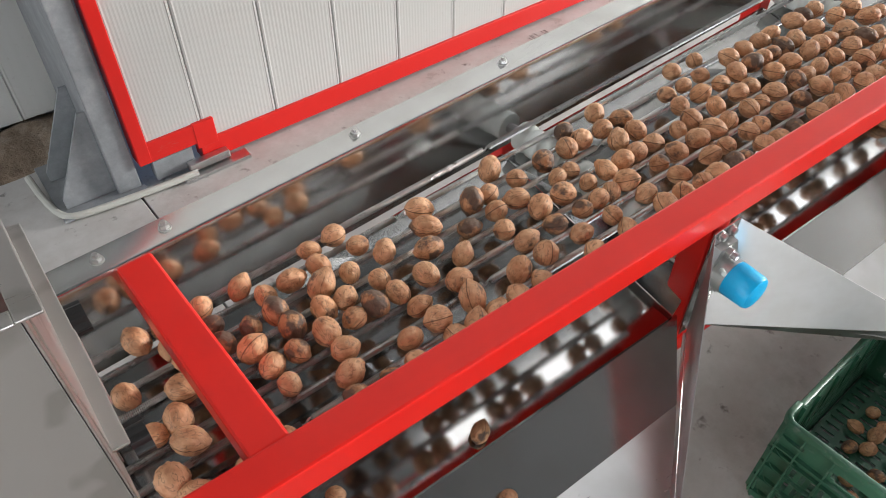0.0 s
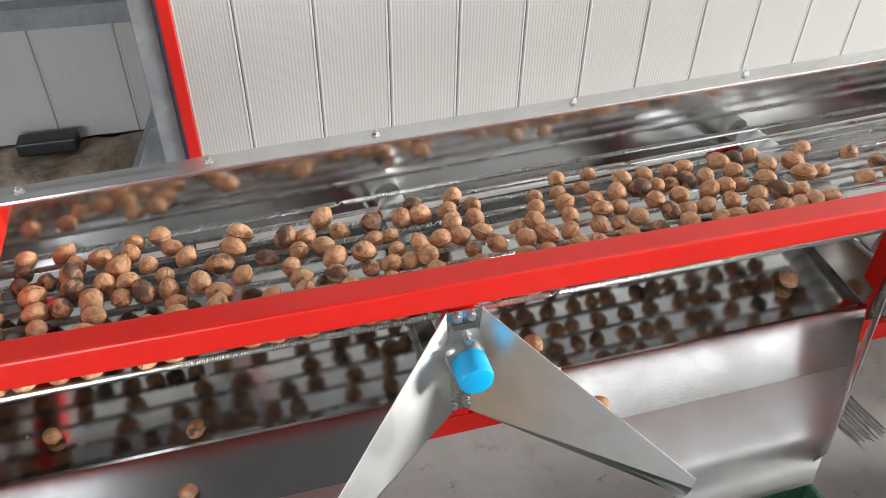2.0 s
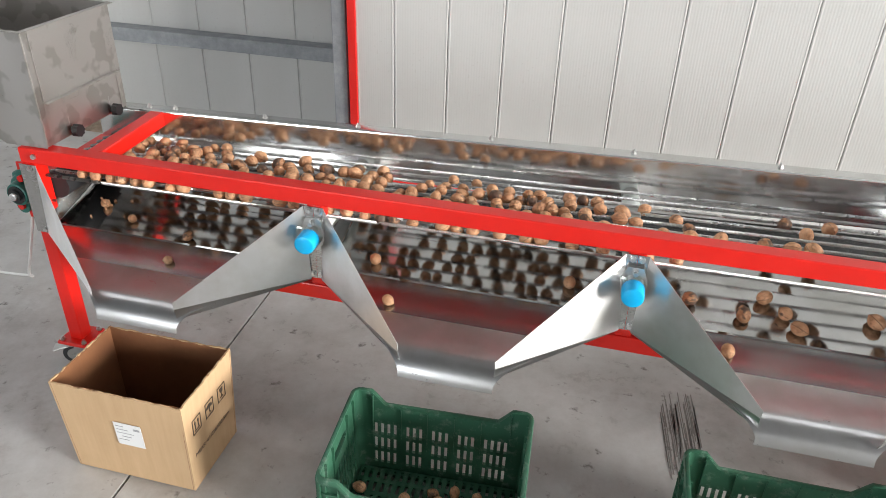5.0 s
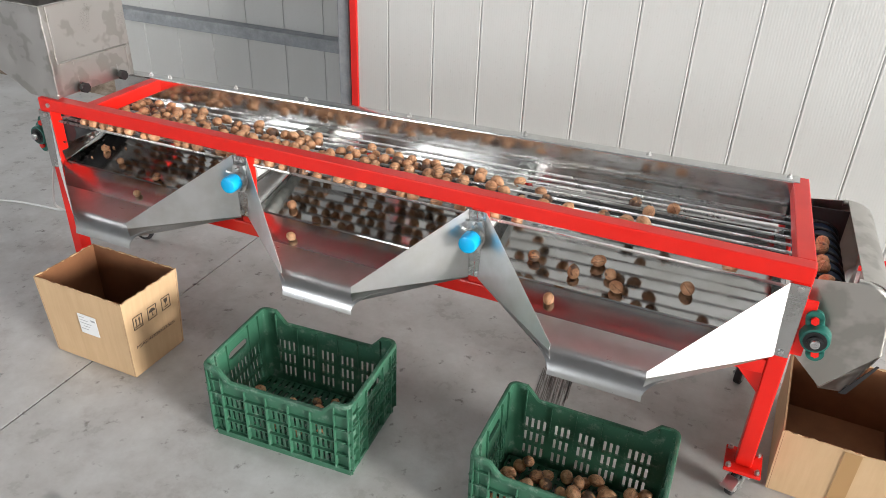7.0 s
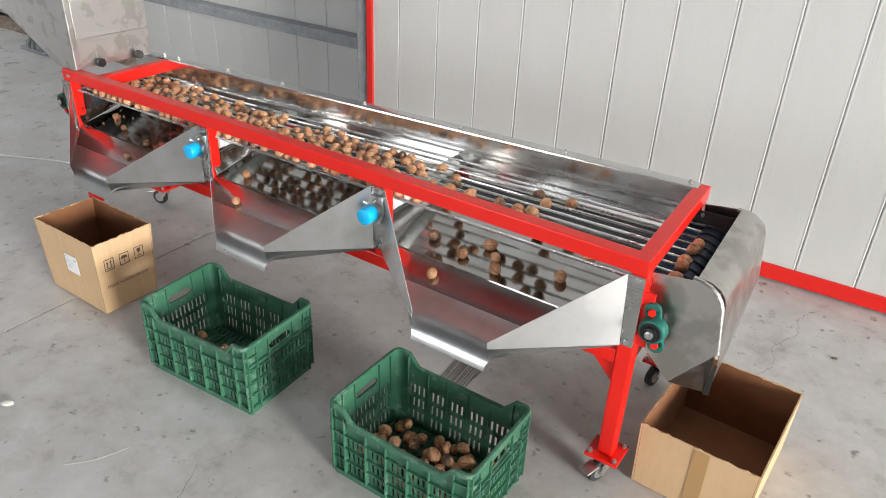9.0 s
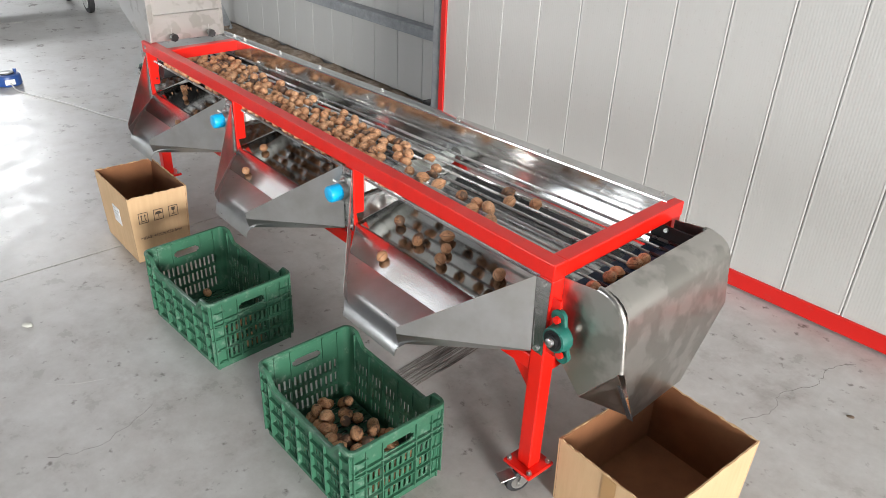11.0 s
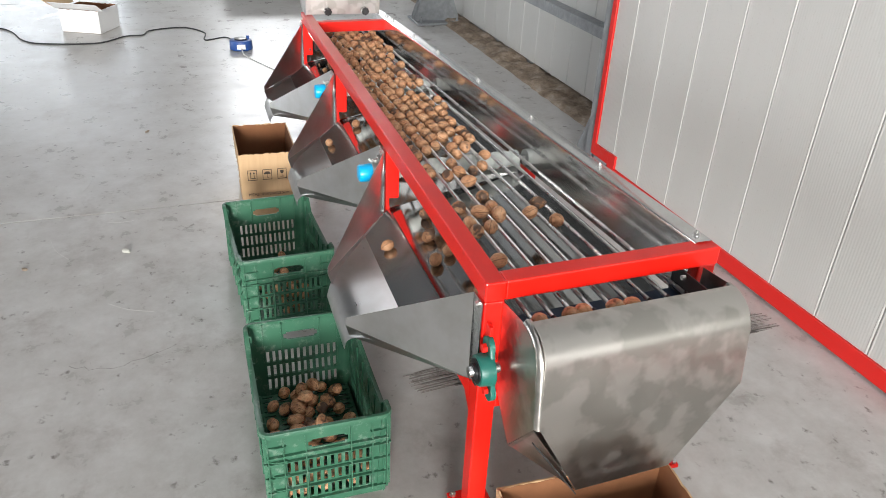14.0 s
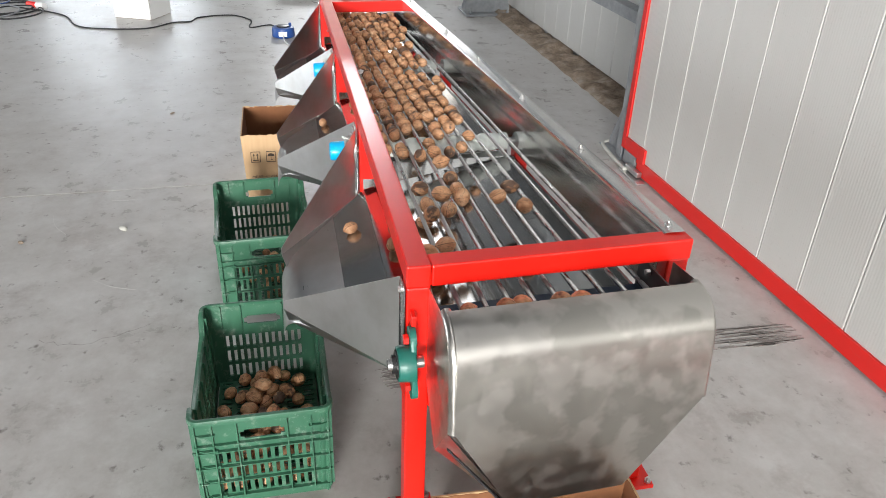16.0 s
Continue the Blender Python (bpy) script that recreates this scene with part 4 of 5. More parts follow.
b1 = carton("cardboard_box", "tan cardboard box with cut-off flaps and shipping symbols", 0.322, 0.712, -0.412, -0.160, 0.335, 0.012, seed=3)
lean = Matrix.Translation((0.1955, 0, 0)) @ Matrix.Rotation(math.atan2(0.012, 0.335), 4, "Y") @ Matrix.Rotation(radians(90), 4, "Z") @ Matrix.Rotation(radians(90), 4, "X")
words("MEAS: 41X26X33.5cm", 0.021, INK, b1, lean @ Matrix.Translation((-0.005, 0.118, 0.0012)))
for k, cx in enumerate((-0.078, -0.008, 0.062)):
    s = B()
    y0, w2, h2 = 0.228, 0.022, 0.027
    for lo, hi in (((-w2, -h2), (w2, -h2 + 0.0025)), ((-w2, h2 - 0.0025), (w2, h2)), ((-w2, -h2), (-w2 + 0.0025, h2)), ((w2 - 0.0025, -h2), (w2, h2))):
        box(s, (cx + lo[0], y0 + lo[1], 0.0), (cx + hi[0], y0 + hi[1], 0.0012))
    if k == 0:
        for ax in (-0.008, 0.008):
            box(s, (cx + ax - 0.0015, y0 - 0.012, 0), (cx + ax + 0.0015, y0 + 0.010, 0.0012))
            plate(s, [(cx + ax - 0.005, y0 + 0.008, 0.0006), (cx + ax + 0.005, y0 + 0.008, 0.0006), (cx + ax, y0 + 0.018, 0.0006)], 0.0012)
        box(s, (cx - 0.014, y0 - 0.018, 0), (cx + 0.014, y0 - 0.015, 0.0012))
    elif k == 1:
        plate(s, [(cx + 0.016 * math.cos(a), y0 + 0.002 + 0.014 * math.sin(a), 0.0006) for a in (math.pi * j / 8 for j in range(9))], 0.0012)
        box(s, (cx - 0.001, y0 - 0.016, 0), (cx + 0.001, y0 + 0.002, 0.0012)), box(s, (cx, y0 - 0.017, 0), (cx + 0.006, y0 - 0.015, 0.0012))
    else:
        plate(s, [(cx - 0.009, y0 + 0.018, 0.0006), (cx - 0.007, y0 + 0.004, 0.0006), (cx, y0 - 0.002, 0.0006), (cx + 0.007, y0 + 0.004, 0.0006), (cx + 0.009, y0 + 0.018, 0.0006)], 0.0012)
        box(s, (cx - 0.001, y0 - 0.014, 0), (cx + 0.001, y0, 0.0012)), box(s, (cx - 0.008, y0 - 0.017, 0), (cx + 0.008, y0 - 0.014, 0.0012))
    o = part("shipping_symbol", s, INK, b1)
    o.matrix_basis = lean @ Matrix.Translation((0, 0, 0.0008))
lean_f = Matrix.Translation((0, -0.1265, 0)) @ Matrix.Rotation(radians(90) + math.atan2(0.012, 0.335), 4, "X")
lb = part("paper_label", box(B(), (-0.025, 0.145, 0.0), (0.062, 0.232, 0.0012)), PAPER, b1, "white paper label")
lb.matrix_basis = lean_f @ Matrix.Translation((0, 0, 0.0012))
bars = B()
for k, (a, b) in enumerate(((0.006, 0.03), (0.006, 0.045), (0.006, 0.06), (0.02, 0.05), (0.006, 0.04))):
    box(bars, (a - 0.025, 0.218 - k * 0.013, 0.0012), (b - 0.025, 0.2205 - k * 0.013, 0.0016))
box(bars, (0.037, 0.210, 0.0012), (0.057, 0.218, 0.0016))
pb = part("print_bars", bars, material("grey_print", (0.35, 0.35, 0.36), 0.7), lb)

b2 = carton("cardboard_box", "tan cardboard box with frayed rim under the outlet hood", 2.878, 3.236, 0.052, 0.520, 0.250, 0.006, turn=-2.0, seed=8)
tp = part("tape", box(B(), (-0.012, -0.2362, 0.004), (0.036, -0.2350, 0.250), 0.0), TAPE, b2, "strip of brown packing tape")
tp.matrix_basis = Matrix.Rotation(math.atan2(0.006, 0.25), 4, "X")


def grid_panel(bm, us, vs, hole, place, th):
    """A wall of plastic with openings: cells between the breaks us, vs, left out where hole(i, j)."""
    nu, nv = len(us) - 1, len(vs) - 1
    cache = {}

    def vert(i, j, k):
        if (i, j, k) not in cache:
            cache[i, j, k] = bm.verts.new(place(us[i], vs[j], th * k))
        return cache[i, j, k]
    solid = lambda i, j: 0 <= i < nu and 0 <= j < nv and not hole(i, j)
    for i in range(nu):
        for j in range(nv):
            if not solid(i, j):
                continue
            for k in (0, 1):
                bm.faces.new([vert(a, b, k) for a, b in ((i, j), (i + 1, j), (i + 1, j + 1), (i, j + 1))])
            for (di, dj), (a, b) in (((0, -1), ((i, j), (i + 1, j))), ((0, 1), ((i, j + 1), (i + 1, j + 1))), ((-1, 0), ((i, j), (i, j + 1))), ((1, 0), ((i + 1, j), (i + 1, j + 1)))):
                if not solid(i + di, j + dj):
                    bm.faces.new((vert(*a, 0), vert(*b, 0), vert(*b, 1), vert(*a, 1)))
    return bm


def crate():
    """A stackable green harvest crate: slotted walls, ribs, hand holes, dipped long sides."""
    c = tagged(new("plastic_crate"), "green slotted plastic harvest crate holding walnuts", "crate", "crates below the chutes")
    L, W, Hc, th, bl = 0.515, 0.340, 0.300, 0.004, 0.012
    inw = lambda z: bl * (1 - z / Hc)          # walls lean outwards slightly

    def breaks(lo, hi, n, slot):
        out = [lo]
        p = (hi - lo) / n
        for k in range(n):
            out += [lo + p * k + (p - slot) / 2, lo + p * k + (p + slot) / 2]
        return out + [hi]
    # long sides
    for s in (-1, 1):
        us = [-L / 2 + 0.004, -L / 2 + 0.05]
        us = us + breaks(-L / 2 + 0.055, L / 2 - 0.055, 21, 0.0088) + [L / 2 - 0.05, L / 2 - 0.004]
        vs = [0.0, 0.035, 0.078, 0.090, 0.133, 0.145, 0.188, 0.200, 0.245, 0.262, 0.30]
        dip = lambda x: 0.0 if abs(x) > 0.205 else (0.045 if abs(x) < 0.165 else 0.045 * (0.205 - abs(x)) / 0.04)

        def place(u, v, k, s=s):
            z = v if v < 0.25 else v - dip(u) * (v - 0.245) / 0.055 * 1.0
            return (u, s * (W / 2 - inw(z) - k), z)
        hole = lambda i, j, us=us: 2 < i < 45 and i % 2 == 1 and j in (1, 3, 5) and min(abs(abs(us[i] + us[i + 1]) / 2 - q) for q in (0.040, 0.118)) > 0.009
        part("long_wall", grid_panel(B(), us, vs, hole, place, th), GREEN, c)
        rb = B()
        for z in (0.028, 0.084, 0.139, 0.194):
            box(rb, (-L / 2, s * (W / 2 - inw(z)) - 0.001, z - 0.0015), (L / 2, s * (W / 2 - inw(z) + 0.009) + 0.001, z + 0.0015)) if s > 0 else box(rb, (-L / 2, -(W / 2 - inw(z) + 0.009) - 0.001, z - 0.0015), (L / 2, -(W / 2 - inw(z)) + 0.001, z + 0.0015))
        for x in (-0.250, -0.202, -0.118, -0.040, 0.040, 0.118, 0.202, 0.250):
            zt = 0.296 - dip(x)
            lo, hi = W / 2 - bl, W / 2 + 0.005
            box(rb, (x - 0.0018, min(s * lo, s * hi), 0.026), (x + 0.0018, max(s * lo, s * hi), zt))
        part("rib", rb, GREEN, c)
    # short sides
    for s in (-1, 1):
        us = [-W / 2 + 0.008, -W / 2 + 0.045] + breaks(-W / 2 + 0.05, W / 2 - 0.05, 12, 0.0095) + [W / 2 - 0.045, W / 2 - 0.008]
        vs = [0.0, 0.035, 0.078, 0.090, 0.133, 0.145, 0.188, 0.225, 0.231, 0.249, 0.255, 0.30]
        place = lambda u, v, k, s=s: (s * (L / 2 - inw(v) - k), u, v)
        nu = len(us) - 1

        def hole(i, j, nu=nu):
            if j in (1, 3, 5):
                return 2 < i < nu - 3 and i % 2 == 1
            if j == 8:
                return 8 < i < nu - 9
            return j in (7, 9) and 9 < i < nu - 10
        part("short_wall", grid_panel(B(), us, vs, hole, place, th), GREEN, c)
        rb = B()
        for z in (0.028, 0.084, 0.139, 0.194, 0.218):
            lo, hi = L / 2 - inw(z) - 0.001, L / 2 - inw(z) + 0.010
            box(rb, (min(s * lo, s * hi), -W / 2 + 0.002, z - 0.0015), (max(s * lo, s * hi), W / 2 - 0.002, z + 0.0015))
        for y in (-0.164, -0.122, -0.062, 0.062, 0.122, 0.164):
            lo, hi = L / 2 - bl, L / 2 + 0.005
            box(rb, (min(s * lo, s * hi), y - 0.0018, 0.026), (max(s * lo, s * hi), y + 0.0018, 0.296))
        part("rib", rb, GREEN, c)
    # rounded rim that follows the dips
    pts = []
    r = 0.022
    dipz = lambda x: 0.0 if abs(x) > 0.205 else (0.045 if abs(x) < 0.165 else 0.045 * (0.205 - abs(x)) / 0.04)
    ring = []
    xs = [-0.235, -0.205, -0.185, -0.165, 0.0, 0.165, 0.185, 0.205, 0.235]
    ring += [(x, -W / 2 - 0.003, Hc - dipz(x)) for x in xs]
    ring += [(L / 2 - r + r * math.sin(a), -W / 2 + r - r * math.cos(a) - 0.003, Hc) for a in (math.pi / 2 * k / 4 for k in range(1, 5))]
    ring += [(L / 2, W / 2 - r, Hc)]
    ring += [(L / 2 - r + r * math.cos(a), W / 2 - r + r * math.sin(a) + 0.003, Hc) for a in (math.pi / 2 * k / 4 for k in range(1, 5))]
    ring += [(x, W / 2 + 0.003, Hc - dipz(x)) for x in xs[::-1]]
    ring += [(-L / 2 + r - r * math.sin(a), W / 2 - r + r * math.cos(a) + 0.003, Hc) for a in (math.pi / 2 * k / 4 for k in range(1, 5))]
    ring += [(-L / 2, -W / 2 + r, Hc)]
    ring += [(-L / 2 + r - r * math.cos(a), -W / 2 + r - r * math.sin(a) - 0.003, Hc) for a in (math.pi / 2 * k / 4 for k in range(1, 5))]
    bm = B()
    secs = []
    n = len(ring)
    for k, p in enumerate(ring):
        d = (Vector(ring[(k + 1) % n]) - Vector(ring[k - 1])).normalized()
        o = Vector((d.y, -d.x, 0)).normalized()
        p = Vector(p)
        secs.append([bm.verts.new(p + o * a + Vector((0, 0, b))) for a, b in ((-0.005, -0.006), (-0.005, 0.002), (-0.001, 0.004), (0.006, 0.002), (0.008, -0.004), (0.007, -0.014), (0.003, -0.014))])
    for s, t in zip(secs, secs[1:] + secs[:1]):
        for j in range(7):
            bm.faces.new((s[j], t[j], t[(j + 1) % 7], s[(j + 1) % 7]))
    part("rim", bm, GREEN, c, "", True, 50)
    # corner posts and slotted bottom
    for sx in (-1, 1):
        for sy in (-1, 1):
            cp = B()
            arc = [(sx * (L / 2 - r + r * math.cos(a)), sy * (W / 2 - r + r * math.sin(a))) for a in (math.pi / 2 * k / 6 for k in range(7))]
            strip(cp, [[(x - sx * inw(z), y - sy * inw(z), z) for x, y in arc] for z in (0.0, 0.1, 0.2, 0.298)], 0.004)
            part("corner_post", cp, GREEN, c, "", True)
            for z in (0.028, 0.084, 0.139, 0.194, 0.248):      # rings that carry the ribs round the corner
                cr = B()
                ends = [(arc[0][0], arc[0][1] - sy * 0.030), *arc, (arc[-1][0] - sx * 0.030, arc[-1][1])]
                inner = [(x - sx * inw(z), y - sy * inw(z)) for x, y in ends]
                cx, cy = sx * (L / 2 - r), sy * (W / 2 - r)
                outer = []
                for x, y in inner:
                    ox = 1.0 if sy * (y - cy) <= 0 else max(0.0, min(1.0, sx * (x - cx) / r))
                    oy = 1.0 if sx * (x - cx) <= 0 else max(0.0, min(1.0, sy * (y - cy) / r))
                    outer.append((x + sx * 0.009 * ox, y + sy * 0.009 * oy))
                strip(cr, [[(x, y, z + 0.002) for x, y in inner], [(x, y, z + 0.002) for x, y in outer]], 0.004)
                part("corner_ring", cr, GREEN, c)
    us, vs = breaks(-L / 2 + 0.02, L / 2 - 0.02, 20, 0.009), breaks(-W / 2 + 0.02, W / 2 - 0.02, 6, 0.034)
    part("bottom", grid_panel(B(), us, vs, lambda i, j: i % 2 == 1 and j % 2 == 1, lambda u, v, k: (u, v, 0.012 + k), th), GREEN, c)
    part("skirt", strip(B(), [[(sx * (L / 2 - bl + 0.002), sy * (W / 2 - bl + 0.002), z) for sx, sy in ((-1, -1), (1, -1), (1, 1), (-1, 1), (-1, -1))] for z in (0.0, 0.030)], 0.003), GREEN, c)
    for s in (-1, 1):
        part("runner", box(B(), (-L / 2 + 0.02, s * (W / 2 - 0.03) - 0.006, 0.0), (L / 2 - 0.02, s * (W / 2 - 0.03) + 0.006, 0.012)), GREEN, c)
    return c


crate1 = crate()
C1, C2 = pose(1.398, -0.328, 0, 0, 0, 3.6), pose(2.322, -0.328, 0, 0, 0, 0.4)
copy_thing(crate1, C2)
crate1.matrix_basis = C1

# ---- walnuts ----


def walnut_mesh(seed, long):
    bm = B()
    bmesh.ops.create_icosphere(bm, subdivisions=4, radius=1.0)
    for v in bm.verts:
        p = v.co.normalized()
        seam = math.exp(-(p.y / 0.10) ** 2)
        groove = abs(noise.noise(Vector((p.x * 4.2, p.y * 4.2, p.z * 1.7)) + Vector((seed * 7.1, 0, 0))))
        fine = noise.fractal(p * 3.5 + Vector((0, seed * 3.3, 0)), 1.0, 2.0, 3)
        r = 1.0 + 0.06 * seam - 0.09 * max(0.0, 0.20 - groove) / 0.20 + 0.025 * fine
        tipz = 1.0 + 0.10 * max(0.0, p.z - 0.85) / 0.15
        v.co = Vector((p.x * r * 0.0172, p.y * r * 0.0178, p.z * r * tipz * 0.0172 * long))
    me = bpy.data.meshes.new("walnut")
    bm.to_mesh(me)
    bm.free()
    me.polygons.foreach_set("use_smooth", [True] * len(me.polygons))
    me.materials.append(NUT)
    return me


NUTS = [walnut_mesh(1, 1.22), walnut_mesh(2, 1.12), walnut_mesh(3, 1.30), walnut_mesh(4, 1.18), walnut_mesh(5, 1.08), walnut_mesh(6, 1.25), walnut_mesh(7, 1.15)]
nr = random.Random(11)


def walnut(p, size, group, label):
    ob = new("walnut", NUTS[nr.randrange(len(NUTS))])
    e = Euler((radians(90) + nr.gauss(0, 0.5), nr.gauss(0, 0.5), nr.uniform(0, 6.3)))
    ob.matrix_basis = Matrix.LocRotScale(p, e, (size,) * 3)
    tagged(ob, label, "walnut", group)
    return ob


placed = []


def free(x, y, r):
    return all((x - a) ** 2 + (y - b) ** 2 > (0.90 * (r + c)) ** 2 for a, b, c in placed)


def crowd(x):
    """How thickly the walnuts lie along the machine."""
    if x < 0.36:
        return 0.9
    if x < 1.80:
        return 1.0
    if x < 2.05:
        return 0.35
    return 0.08


tries = 0
while tries < 7000 and len(placed) < 240:
    tries += 1
    x = nr.uniform(0.13, 2.62)
    if nr.random() > crowd(x):
        continue
    i = nr.randrange(0, NS - 1) if x < 0.9 else nr.randrange(0, NS - 2)
    if x > 0.45 and i > 6 and nr.random() < 0.8:
        continue
    y0, y1 = lane(i, x), lane(i + 1, x)
    half = (y1 - y0) / 2
    size = nr.uniform(0.88, 1.14)
    if x > 1.4:
        size = nr.uniform(0.98, 1.16)
    if x > 2.1:
        size = nr.uniform(1.10, 1.24)
    r = 0.0175 * size
    yc = (y0 + y1) / 2
    if not free(x, yc, r):
        continue
    s = r + 0.0056
    z = RZS + math.sqrt(max(s * s - half * half, 0.00002)) - 0.001
    placed.append((x, yc, r))
    walnut((x - SK * yc, yc, z), size, "walnuts on the springs", "tan brown walnut resting between steel springs")

# some that have dropped through to pans and chutes
for x, y, size in ((0.17, 0.12, 0.8), (0.30, 0.07, 0.75), (0.52, 0.03, 0.8), (1.12, 0.06, 0.95), (1.69, 0.09, 1.0), (2.02, 0.10, 1.1), (2.16, 0.07, 1.1), (2.22, 0.15, 1.1),
                   (2.30, 0.05, 1.1), (2.27, 0.10, 1.05), (2.50, 0.12, 1.15)):
    z = 0.578 + (y - 0.014) * 0.178 + 0.0168 * size
    walnut((x, y, z), size, "walnuts on the pans", "brown walnut lying on the bright steel pan")
for x, y, size in ((0.50, -0.06, 0.75), (1.20, -0.07, 0.9), (2.12, -0.05, 1.0)):
    z = 0.571 + (y - 0.016) * 0.3565 + 0.0180 * size
    walnut((x, y, z), size, "walnuts on the chutes", "brown walnut lying on a steel chute")
for y in (0.12, 0.20, 0.235, 0.32, 0.36):
    walnut(at(2.848 + 0.012 * nr.random(), y, 0.7345 + 0.011), 1.1, "walnuts at the outlet", "dark brown walnut behind the outlet hood")


def pile(m, n, sx, sy, cx, cy, z0, lo, hi, group, label):
    """Walnuts dropped one by one into a crate, each onto those below it."""
    lying = []
    for _ in range(n):
        best = None
        for _t in range(7):
            x = max(-0.215, min(0.215, nr.gauss(cx, sx)))
            y = max(-0.125, min(0.125, nr.gauss(cy, sy)))
            size = nr.uniform(lo, hi)
            r = 0.0185 * size
            z = z0 + r
            for a, b, c, q in lying:
                d2 = (x - a) ** 2 + (y - b) ** 2
                if d2 < (r + q) ** 2:
                    z = max(z, c + math.sqrt((r + q) ** 2 - d2) * 0.92)
            if best is None or z < best[2]:
                best = (x, y, z, r, size)
        x, y, z, r, size = best
        lying.append((x, y, z, r))
        walnut(m @ Vector((x, y, z)), size, group, label)


pile(C1, 20, 0.09, 0.05, 0.06, 0.0, 0.016, 0.85, 1.1, "walnuts in the first crate", "brown walnut lying in a green crate")
pile(C2, 64, 0.125, 0.070, 0.03, 0.0, 0.016, 1.0, 1.3, "walnuts in the second crate", "large brown walnut lying in a green crate")

# a scrap of printed paper among the walnuts, and shell crumbs on the first pan
sc = tagged(part("paper_scrap", plate(B(), [(1.165, 0.060, 0.752), (1.205, 0.056, 0.747), (1.200, 0.092, 0.752), (1.178, 0.098, 0.757), (1.160, 0.090, 0.756)], 0.0006), PAPER), "small white printed paper scrap on the springs", "paper scrap")
pbm = B()
for k in range(3):
    plate(pbm, [(1.172, 0.064 + 0.008 * k, 0.7545), (1.196, 0.062 + 0.008 * k, 0.7535), (1.196, 0.064 + 0.008 * k, 0.7538), (1.172, 0.066 + 0.008 * k, 0.7548)], 0.0004)
part("print_bars", pbm, INK, sc)
for k in range(9):
    x, y = 0.12 + 0.16 * nr.random(), 0.04 + 0.14 * nr.random()
    z = 0.579 + (y - 0.014) * 0.178
    c = B()
    bmesh.ops.create_icosphere(c, subdivisions=1, radius=0.004 + 0.004 * nr.random(), matrix=Matrix.LocRotScale((x, y, z + 0.002), Euler((nr.random() * 3, nr.random() * 3, 0)), (1, 0.7, 0.4)))
    tagged(part("shell_crumb", c, NUT), "bit of broken walnut shell on the pan", "shell crumb", "shell crumbs")

# ---- further off on the floor ----
rl = tagged(new("cable_reel"), "blue plastic cable reel lying flat on the floor", "cable reel")
rl.location = (-2.52, -0.185, 0)
part("body", cyl(B(), (0, 0, 0.002), (0, 0, 0.085), 0.098, 36, 0.092, 0.012), REELBLUE, rl, "", True)
part("top_disc", cyl(B(), (0, 0, 0.085), (0, 0, 0.095), 0.055, 28, None, 0.003), BLACK, rl, "", True)
part("crank_knob", cyl(B(), (0.0, 0.06, 0.086), (0.0, 0.06, 0.115), 0.012, 14), REELBLUE, rl)
part("sticker", box(B(), (0.093, -0.04, 0.02), (0.0975, 0.03, 0.06), 0.001), PAPER, rl)
tagged(part("white_cable", sweep(B(), smooth_line([(-2.42, -0.19, 0.03), (-2.25, -0.16, 0.006), (-1.8, 0.03, 0.006), (-1.35, 0.18, 0.006), (-0.92, 0.38, 0.006), (-0.5, 0.36, 0.06), (-0.22, 0.12, 0.28), (-0.10, 0.09, 0.55), (-0.07, 0.09, 0.63)]), 0.005, 8), WHITECABLE, smooth=True), "white power cable from the reel to the motor", "cable")
tagged(part("black_cable", sweep(B(), smooth_line([(-2.61, -0.22, 0.03), (-2.93, -0.29, 0.006), (-2.85, -0.47, 0.006), (-3.13, -0.47, 0.006), (-3.35, -0.65, 0.006), (-3.27, -0.93, 0.006), (-3.10, -1.0, 0.006), (-3.07, -1.14, 0.006), (-2.85, -1.36, 0.006), (-2.88, -1.76, 0.006), (-3.02, -1.95, 0.006), (-3.46, -2.17, 0.006), (-3.9, -2.8, 0.006)]), 0.006, 8), RUBBER, smooth=True),
       "black rubber extension cable winding over the floor", "cable")
for k in range(5):
    a, bb, cc = nr.uniform(-0.3, 0.3), nr.uniform(-0.2, 0.3), nr.uniform(0.15, 0.3)
    pts = [(-3.7 + a + cc * 1.2 * math.cos(t), -2.75 + bb + cc * math.sin(t), 0.008 + 0.006 * k) for t in (0.5 * j for j in range(14))]
    tagged(part("hose_coil", sweep(B(), smooth_line(pts, 4), 0.007, 8), (RUBBER, RUBBER, REELBLUE, RUBBER, GREYPAINT)[k], smooth=True), "loose coil of cable on the floor", "cable coil", "tangled cables")
pl = tagged(new("power_plug"), "red and white industrial power plug on the floor", "power plug")
part("shroud", cyl(B(), (-3.72, -2.42, 0.035), (-3.66, -2.34, 0.035), 0.030, 20, None, 0.004), PAPER, pl, "", True)
part("body", cyl(B(), (-3.80, -2.52, 0.035), (-3.72, -2.42, 0.035), 0.022, 20, 0.029), RED, pl, "", True)
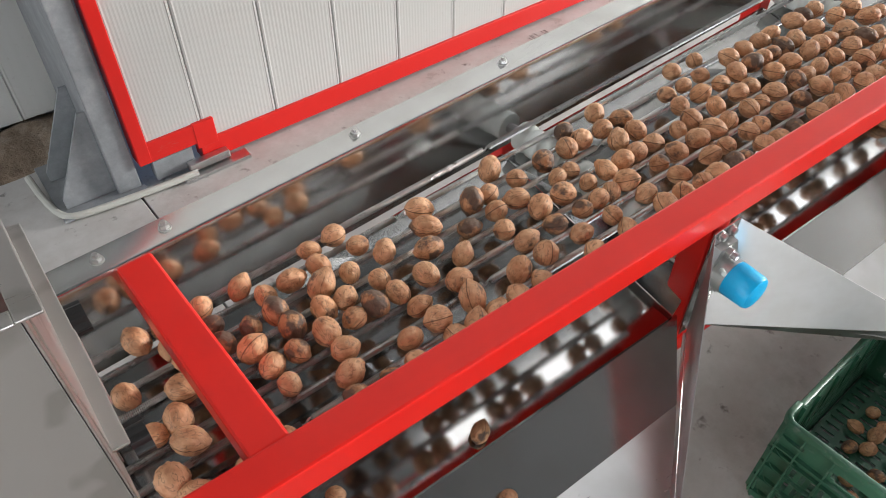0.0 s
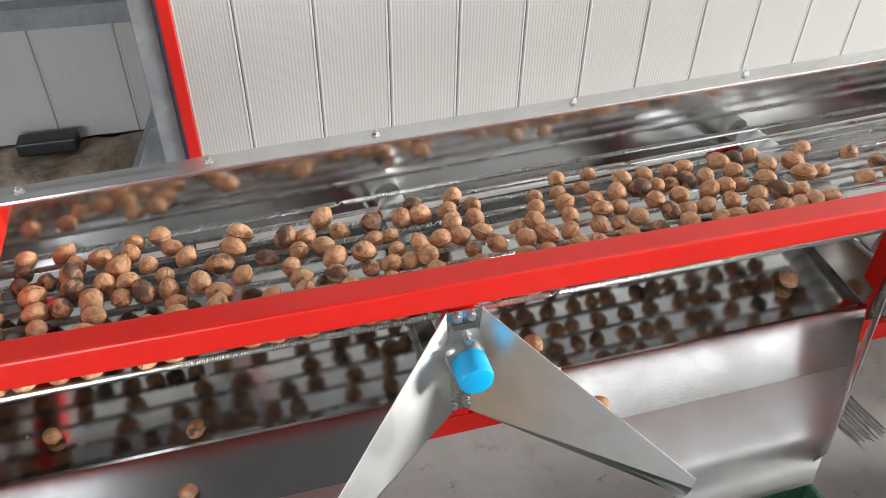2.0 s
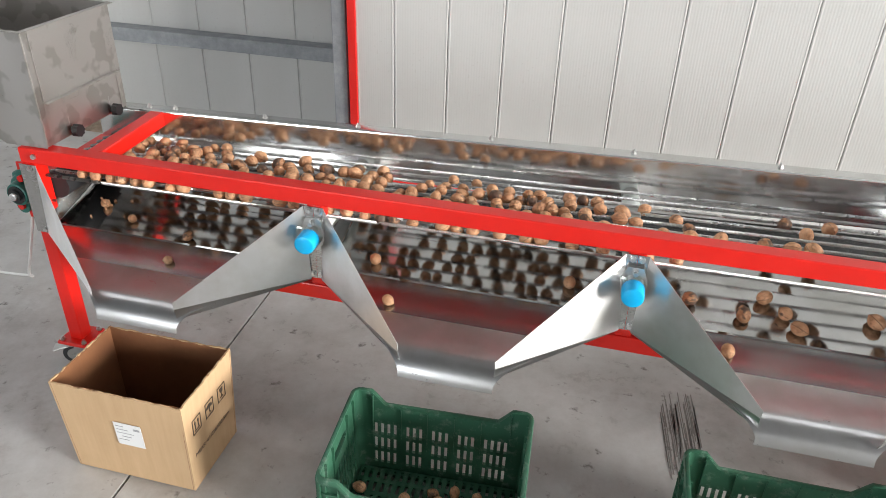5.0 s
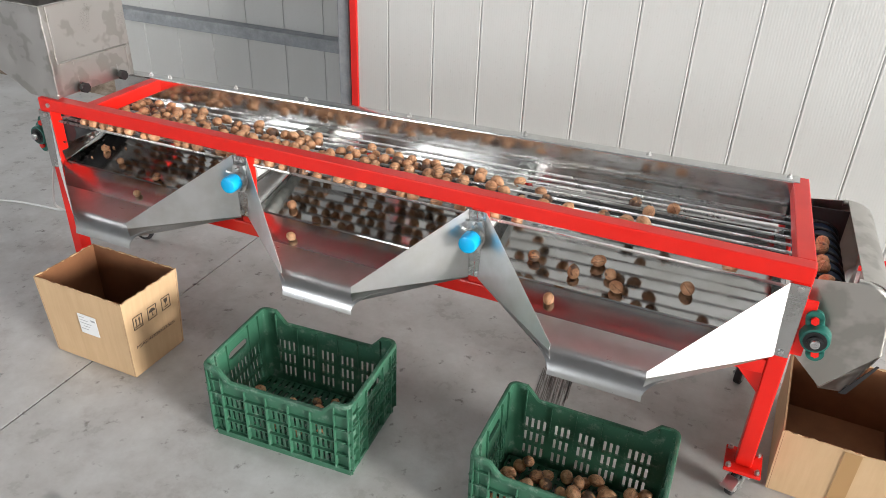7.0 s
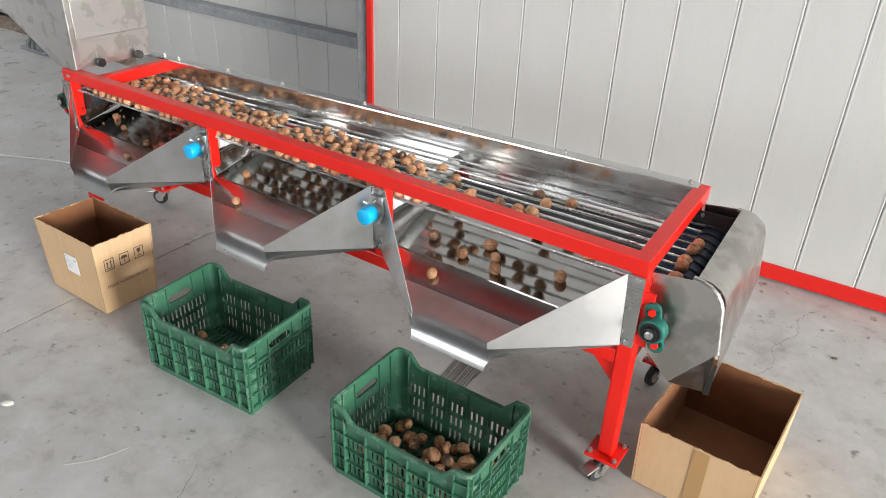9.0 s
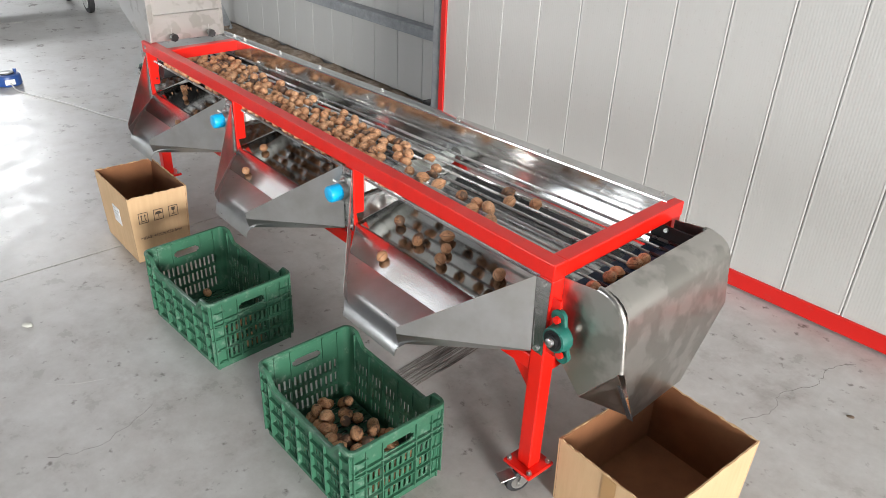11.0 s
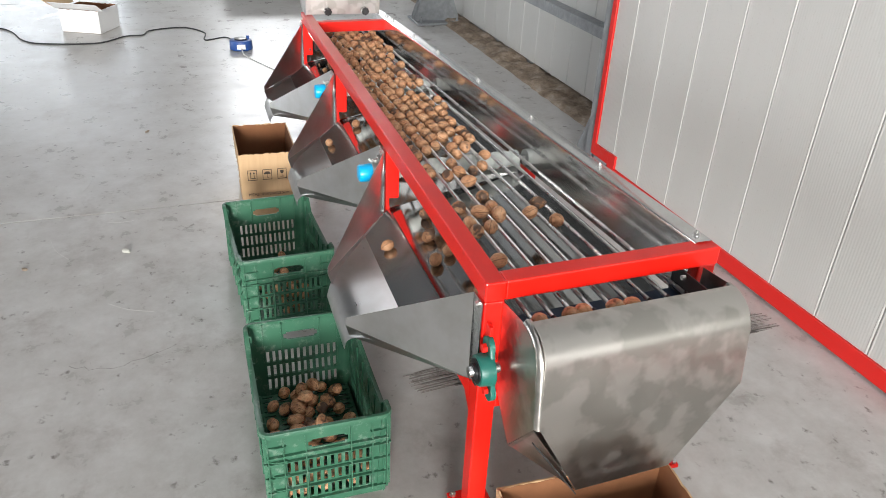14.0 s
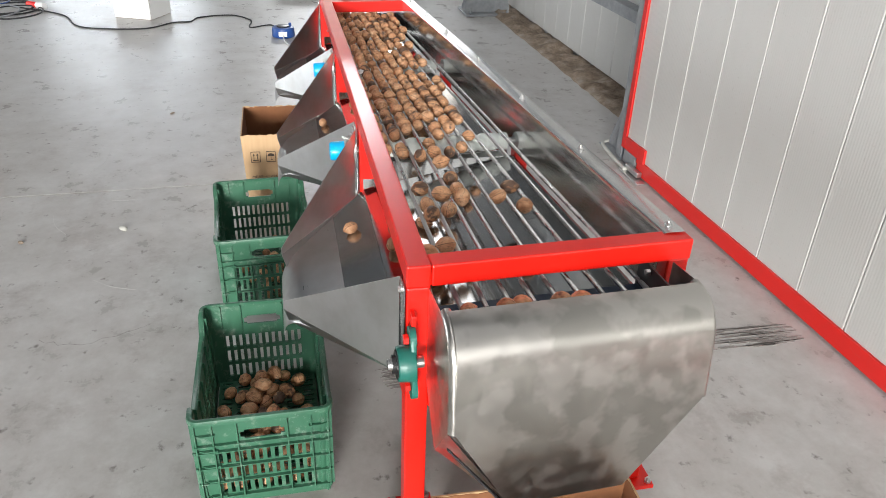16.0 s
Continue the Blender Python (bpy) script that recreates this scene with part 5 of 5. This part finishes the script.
cb = carton("shipping_carton", "white shipping carton with orange print and raised flaps", -3.64, -3.30, -1.72, -1.36, 0.20, 0.004, PAPER, CARD_SHADED, turn=-24, seed=21)
cb.location.x += 0.06
cb.location.y += 0.10
part("print_panel", box(B(), (0.151, -0.10, 0.01), (0.1525, 0.06, 0.13)), ORANGE, cb, "orange brown printed panel")
part("flap", plate(B(), [(0.15, -0.22, 0.2), (0.15, 0.22, 0.2), (0.26, 0.22, 0.27), (0.26, -0.22, 0.27)], 0.004), PAPER, cb)
part("flap", plate(B(), [(-0.15, -0.22, 0.2), (0.15, -0.22, 0.2), (0.15, -0.34, 0.26), (-0.15, -0.34, 0.26)], 0.004), CARD, cb)
ct = tagged(new("hand_cart"), "grey steel hand cart with rubber wheels", "cart")
ct.location = (-4.75, 0.0, 0)
part("deck", box(B(), (-0.9, -0.15, 0.36), (0.15, 1.35, 0.42), 0.01), GREYPAINT, ct)
for wx, wy in ((0.0, 0.0), (0.0, 1.15), (-0.75, 0.0), (-0.75, 1.15)):
    whl = part("wheel", cyl(B(), (wx, wy - 0.03, 0.125), (wx, wy + 0.03, 0.125), 0.125, 36, None, 0.02), RUBBER, ct, "", True)
    part("rim", cyl(B(), (wx, wy - 0.033, 0.125), (wx, wy + 0.033, 0.125), 0.075, 28), ZINC, whl)
    part("fork", box(box(B(), (wx - 0.03, wy - 0.05, 0.10), (wx + 0.03, wy - 0.042, 0.36)), (wx - 0.03, wy + 0.042, 0.10), (wx + 0.03, wy + 0.05, 0.36)), ZINC, ct)
for x, y, s in ((0.93, -0.95, 0.019), (1.0, -1.35, 0.012), (2.5, -1.5, 0.015), (-0.6, -0.9, 0.014), (3.3, 1.2, 0.012)):
    c = B()
    bmesh.ops.create_icosphere(c, subdivisions=2, radius=s, matrix=Matrix.LocRotScale((x, y, s * 0.3), Euler((0.2, 0.1, x)), (1.2, 0.8, 0.35)))
    for v in c.verts:
        v.co += Vector((0.3, 0.3, 0.12)) * s * noise.noise(v.co * 90)
    tagged(part("paper_crumb", c, CONDUIT if s > 0.018 else DIRT), "small crumpled scrap on the concrete floor", "scrap", "scraps on the floor")
